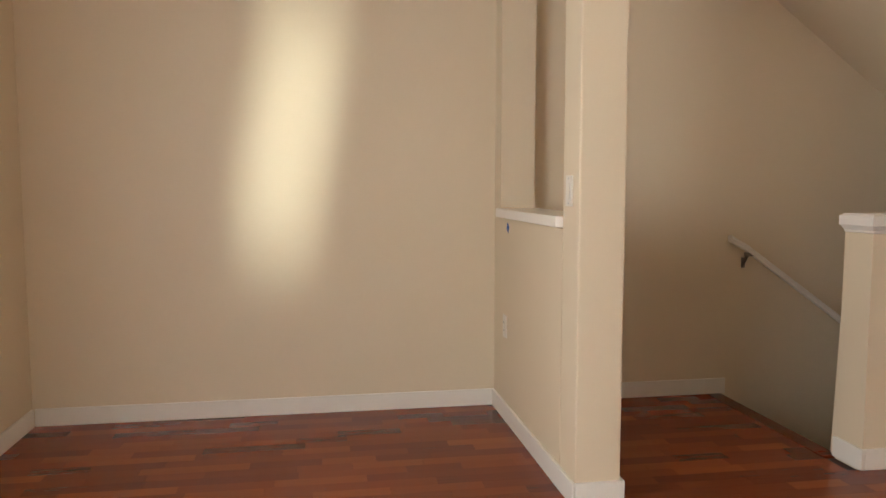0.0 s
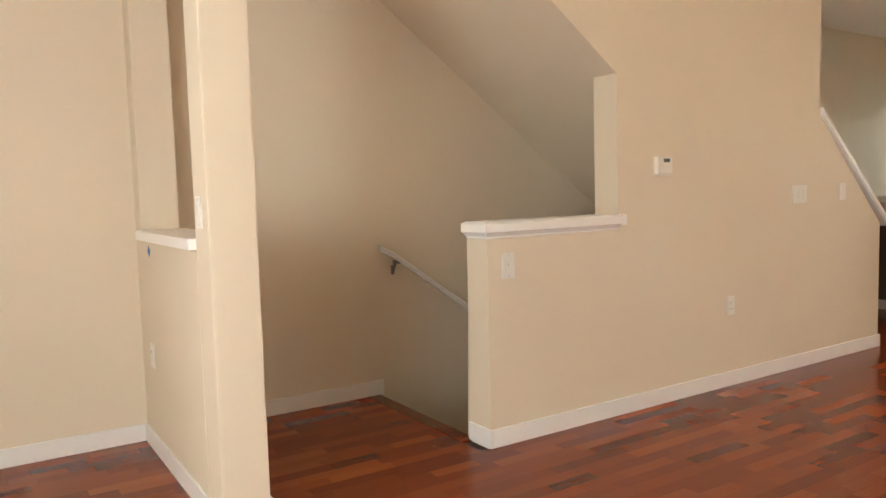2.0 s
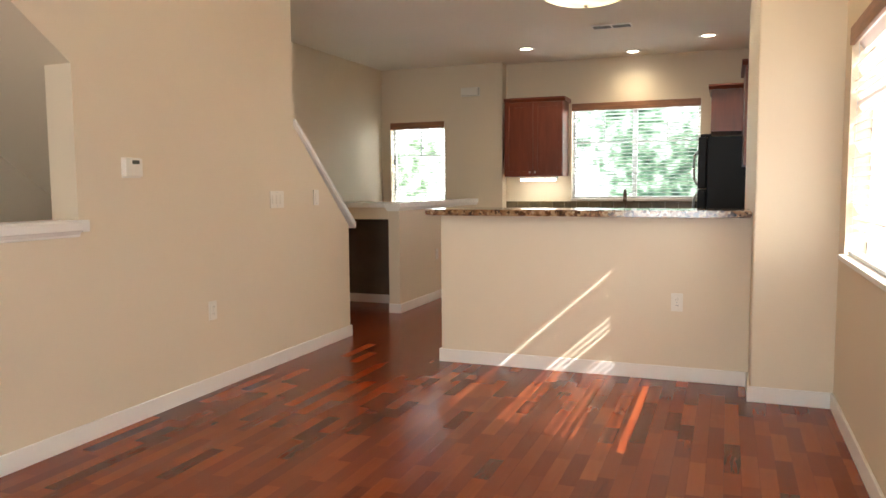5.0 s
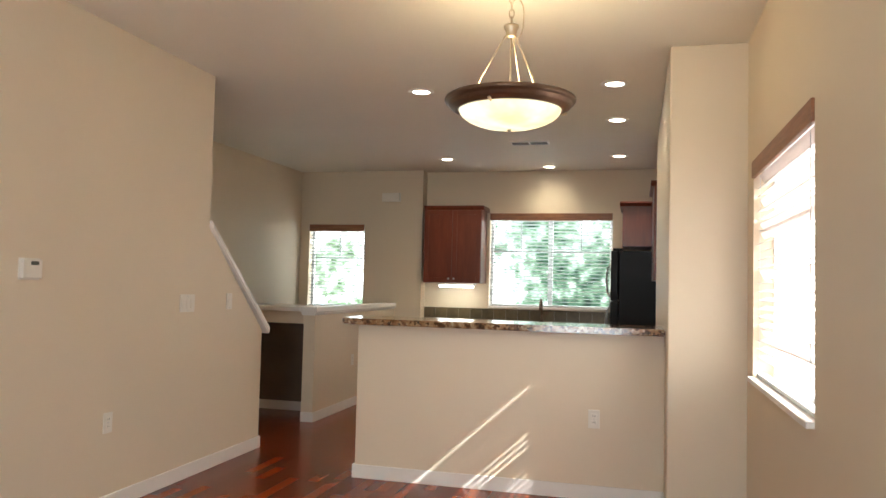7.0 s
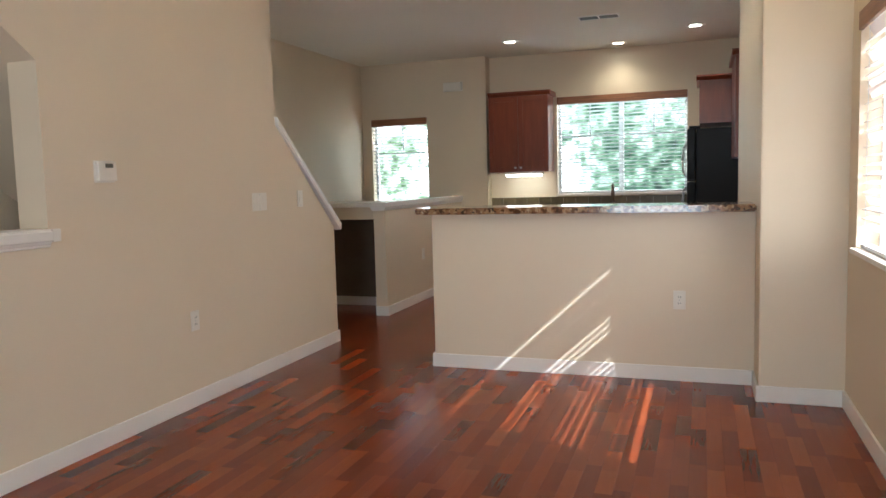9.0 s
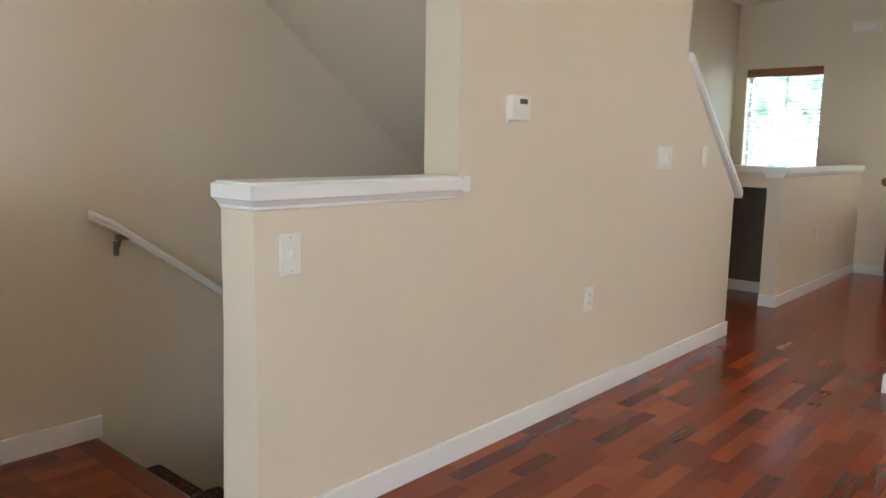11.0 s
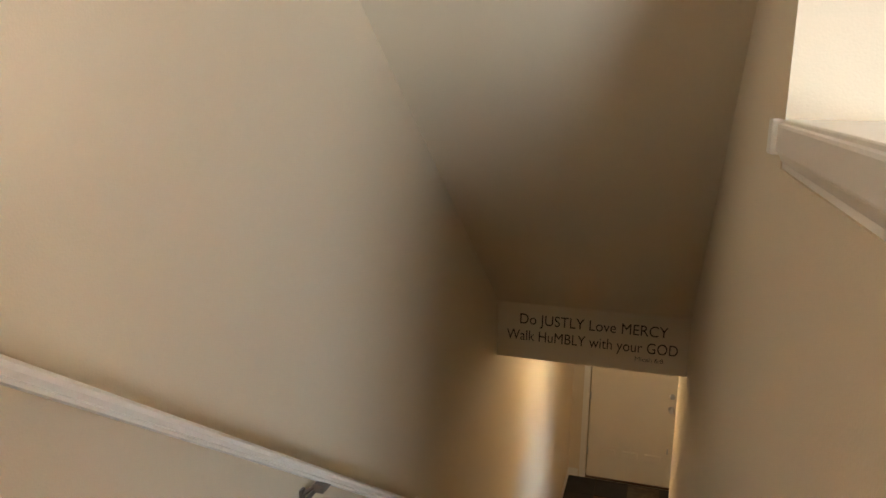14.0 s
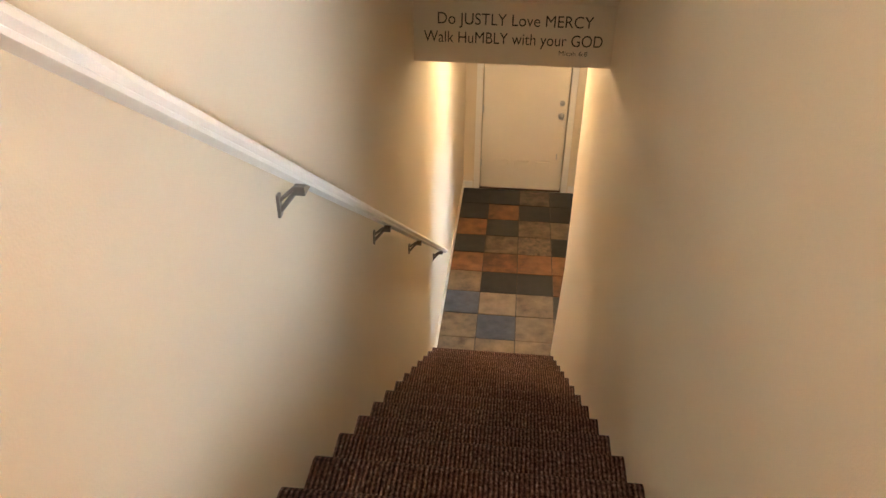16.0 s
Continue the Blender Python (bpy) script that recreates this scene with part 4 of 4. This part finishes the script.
for i in range(15):
    f = i / 14
    p = Vector((0.012 + 0.05 * math.sin(f * math.pi) + 0.006 * math.sin(f * 9), 0.01, -0.04 - 0.24 * f + (0.04 if i == 14 else 0)))
    if prev:
        rod(prev, p, 0.003, 6, bm)
    prev = p
part("cord", bm, NICKEL, pd, "pale lamp cord")
part("hub", lathe([(0, -0.19), (0.016, -0.19), (0.036, -0.197), (0.037, -0.208), (0.028, -0.222), (0.024, -0.24), (0.027, -0.248), (0.02, -0.256), (0, -0.257)], (0, 0, 0), 28), NICKEL, pd, "brushed nickel hub", smooth=True)
for i in range(3):
    a = radians(200 + 120 * i)
    top, foot = Vector((0.03 * math.cos(a), 0.03 * math.sin(a), -0.252)), Vector((0.19 * math.cos(a), 0.19 * math.sin(a), -0.545))
    sr = part("support_rod", rod(top, foot, 0.0035), NICKEL, pd, "slim nickel rod")
    part("sleeve", rod(top.lerp(foot, 0.70), top.lerp(foot, 0.96), 0.0052), NICKEL, sr)
    part("hook", rod((0.012 * math.cos(a), 0.012 * math.sin(a), -0.244), top, 0.004), NICKEL, sr)
part("stem", rod((0, 0, -0.25), (0, 0, -0.62), 0.0045), NICKEL, pd, "slim nickel centre stem")
rim = [(0.236, -0.575), (0.236, -0.556), (0.27, -0.552), (0.300, -0.548), (0.308, -0.553), (0.310, -0.562), (0.304, -0.572), (0.295, -0.575), (0.291, -0.580), (0.287, -0.590), (0.275, -0.600), (0.266, -0.602), (0.260, -0.608), (0.246, -0.610), (0.236, -0.60), (0.236, -0.575)]
part("rim", lathe(rim, (0, 0, 0), 64), BRONZE, pd, "dark bronze stepped rim", smooth=True)
part("bowl", lathe([(0.242, -0.598)] + [(0.242 * math.cos(radians(a)), -0.598 - 0.094 * math.sin(radians(a))) for a in range(6, 90, 7)] + [(0.0, -0.692)], (0, 0, 0), 64), BOWL, pd, "glowing cream alabaster glass bowl", smooth=True)
part("finial", lathe([(0, -0.691), (0.010, -0.693), (0.012, -0.699), (0.006, -0.705), (0, -0.706)], (0, 0, 0), 16), NICKEL, pd, smooth=True)
for i in range(3):
    a = radians(260 + 120 * i)
    part("glass_clip", rod((0.25 * math.cos(a), 0.25 * math.sin(a), -0.612), (0.275 * math.cos(a), 0.275 * math.sin(a), -0.606), 0.007), NICKEL, pd)
lamp = new("pendant_bulb", bpy.data.lights.new("pendant_bulb", 'POINT'))
lamp.data.energy, lamp.data.color, lamp.data.shadow_soft_size = 5.5, (1.0, 0.76, 0.44), 0.10
lamp.location = (PX, PY, CEIL - 0.49)

cv = thing("ceiling_vent", "white ceiling air vent with dark slots", "air vent")
part("frame", boxed(-0.99, -0.61, 7.84, 8.02, CEIL - 0.008, CEIL, bevel=0.003), TRIM, cv)
for x0, x1 in ((-0.975, -0.81), (-0.79, -0.625)):
    part("slot", boxed(x0, x1, 7.87, 7.99, CEIL - 0.0095, CEIL - 0.007), DARKPL, cv, "dark slotted opening")
    for i in range(4):
        part("slat", boxed(x0, x1, 7.885 + 0.027 * i, 7.893 + 0.027 * i, CEIL - 0.011, CEIL - 0.009), DARKPL, cv)

# ---- pieces: slate tiles, floor boards ----
TS = 0.346
TILE_Y = 9.872
half = TS / 2 - 0.004
SLATES = {
    "d": slate("charcoal_slate", (0.010, 0.011, 0.013), (0.020, 0.018, 0.018)),
    "r": slate("rust_slate", (0.085, 0.036, 0.013), (0.20, 0.088, 0.032)),
    "t": slate("tan_slate", (0.085, 0.055, 0.030), (0.19, 0.135, 0.085)),
    "b": slate("blue_grey_slate", (0.022, 0.026, 0.036), (0.06, 0.068, 0.085)),
    "m": slate("mottled_slate", (0.012, 0.010, 0.010), (0.16, 0.11, 0.07), 22),
}
tile_mes = {c: mesh_of("tile", boxed(-half, half, -half, half, -0.010, 0), m) for c, m in SLATES.items()}
ROWS = ("ddtdrt", "drddtr", "rdttdr", "dtmdrt", "rrrrdt", "tddrtd", "bttdrt", "tbttdr", "ttttrd", "drtdtr")
for j in range(9):
    for i in range(6):
        xc, yc = -3.522 + TS * (i - 0.5), TILE_Y - TS * (j + 0.5)
        o = new("tile", tile_mes[ROWS[j][i]])
        o.parent = low
        o.location = (xc, yc, LOW + random.uniform(-0.0015, 0.0015))

W = 0.072
lengths = (0.24, 0.31, 0.38, 0.46)
shared = {}
for ln in lengths:
    shared[ln] = mesh_of("plank", boxed(-W / 2 + 0.00025, W / 2 - 0.00025, -ln / 2 + 0.00025, ln / 2 - 0.00025, -0.012, 0), PLANK)
verts, faces = [], []
near = 0
rng = random.Random(7)
x = X_KW
while x < EAST:
    xc = x + W / 2
    y = SOUTH - rng.random() * 0.5
    while y < Y_K:
        ln = rng.choice(lengths)
        yc = y + ln / 2
        y += ln
        if xc + W / 2 < H + 0.002 and xc > L - 0.05 and Y_TOP - 0.05 < yc + ln / 2 and yc - ln / 2 < 6.04:
            if yc - ln / 2 < Y_TOP - 0.06 and yc < 4:
                ln2 = Y_TOP - 0.06 - (yc - ln / 2)
                yc, ln_used = yc - ln / 2 + ln2 / 2, ln2
            elif yc + ln / 2 > 6.04 and yc > 4:
                ln_used = yc + ln / 2 - 6.04
                yc = 6.04 + ln_used / 2
            else:
                continue
            joined = True
        else:
            ln_used = ln
            joined = not (-2.45 < xc < 0.3 and 1.9 < yc < 4.35) or near >= 300
        if not joined:
            o = new("plank", shared[ln])
            o.parent = fl
            o.location = (xc, yc, 0)
            near += 1
        else:
            b = len(verts)
            x0, x1, y0, y1 = xc - W / 2 + 0.00025, xc + W / 2 - 0.00025, yc - ln_used / 2 + 0.00025, yc + ln_used / 2 - 0.00025
            verts += [(x0, y0, -0.012), (x1, y0, -0.012), (x1, y1, -0.012), (x0, y1, -0.012), (x0, y0, 0), (x1, y0, 0), (x1, y1, 0), (x0, y1, 0)]
            faces += [(b + 4, b + 5, b + 6, b + 7), (b, b + 1, b + 5, b + 4), (b + 1, b + 2, b + 6, b + 5), (b + 2, b + 3, b + 7, b + 6), (b + 3, b, b + 4, b + 7)]
    x += W
me = bpy.data.meshes.new("planks")
me.from_pydata(verts, [], faces)
me.materials.append(PLANKS_JOINED)
o = new("planks", me)
o.parent = fl
o["kind"] = "stuff"
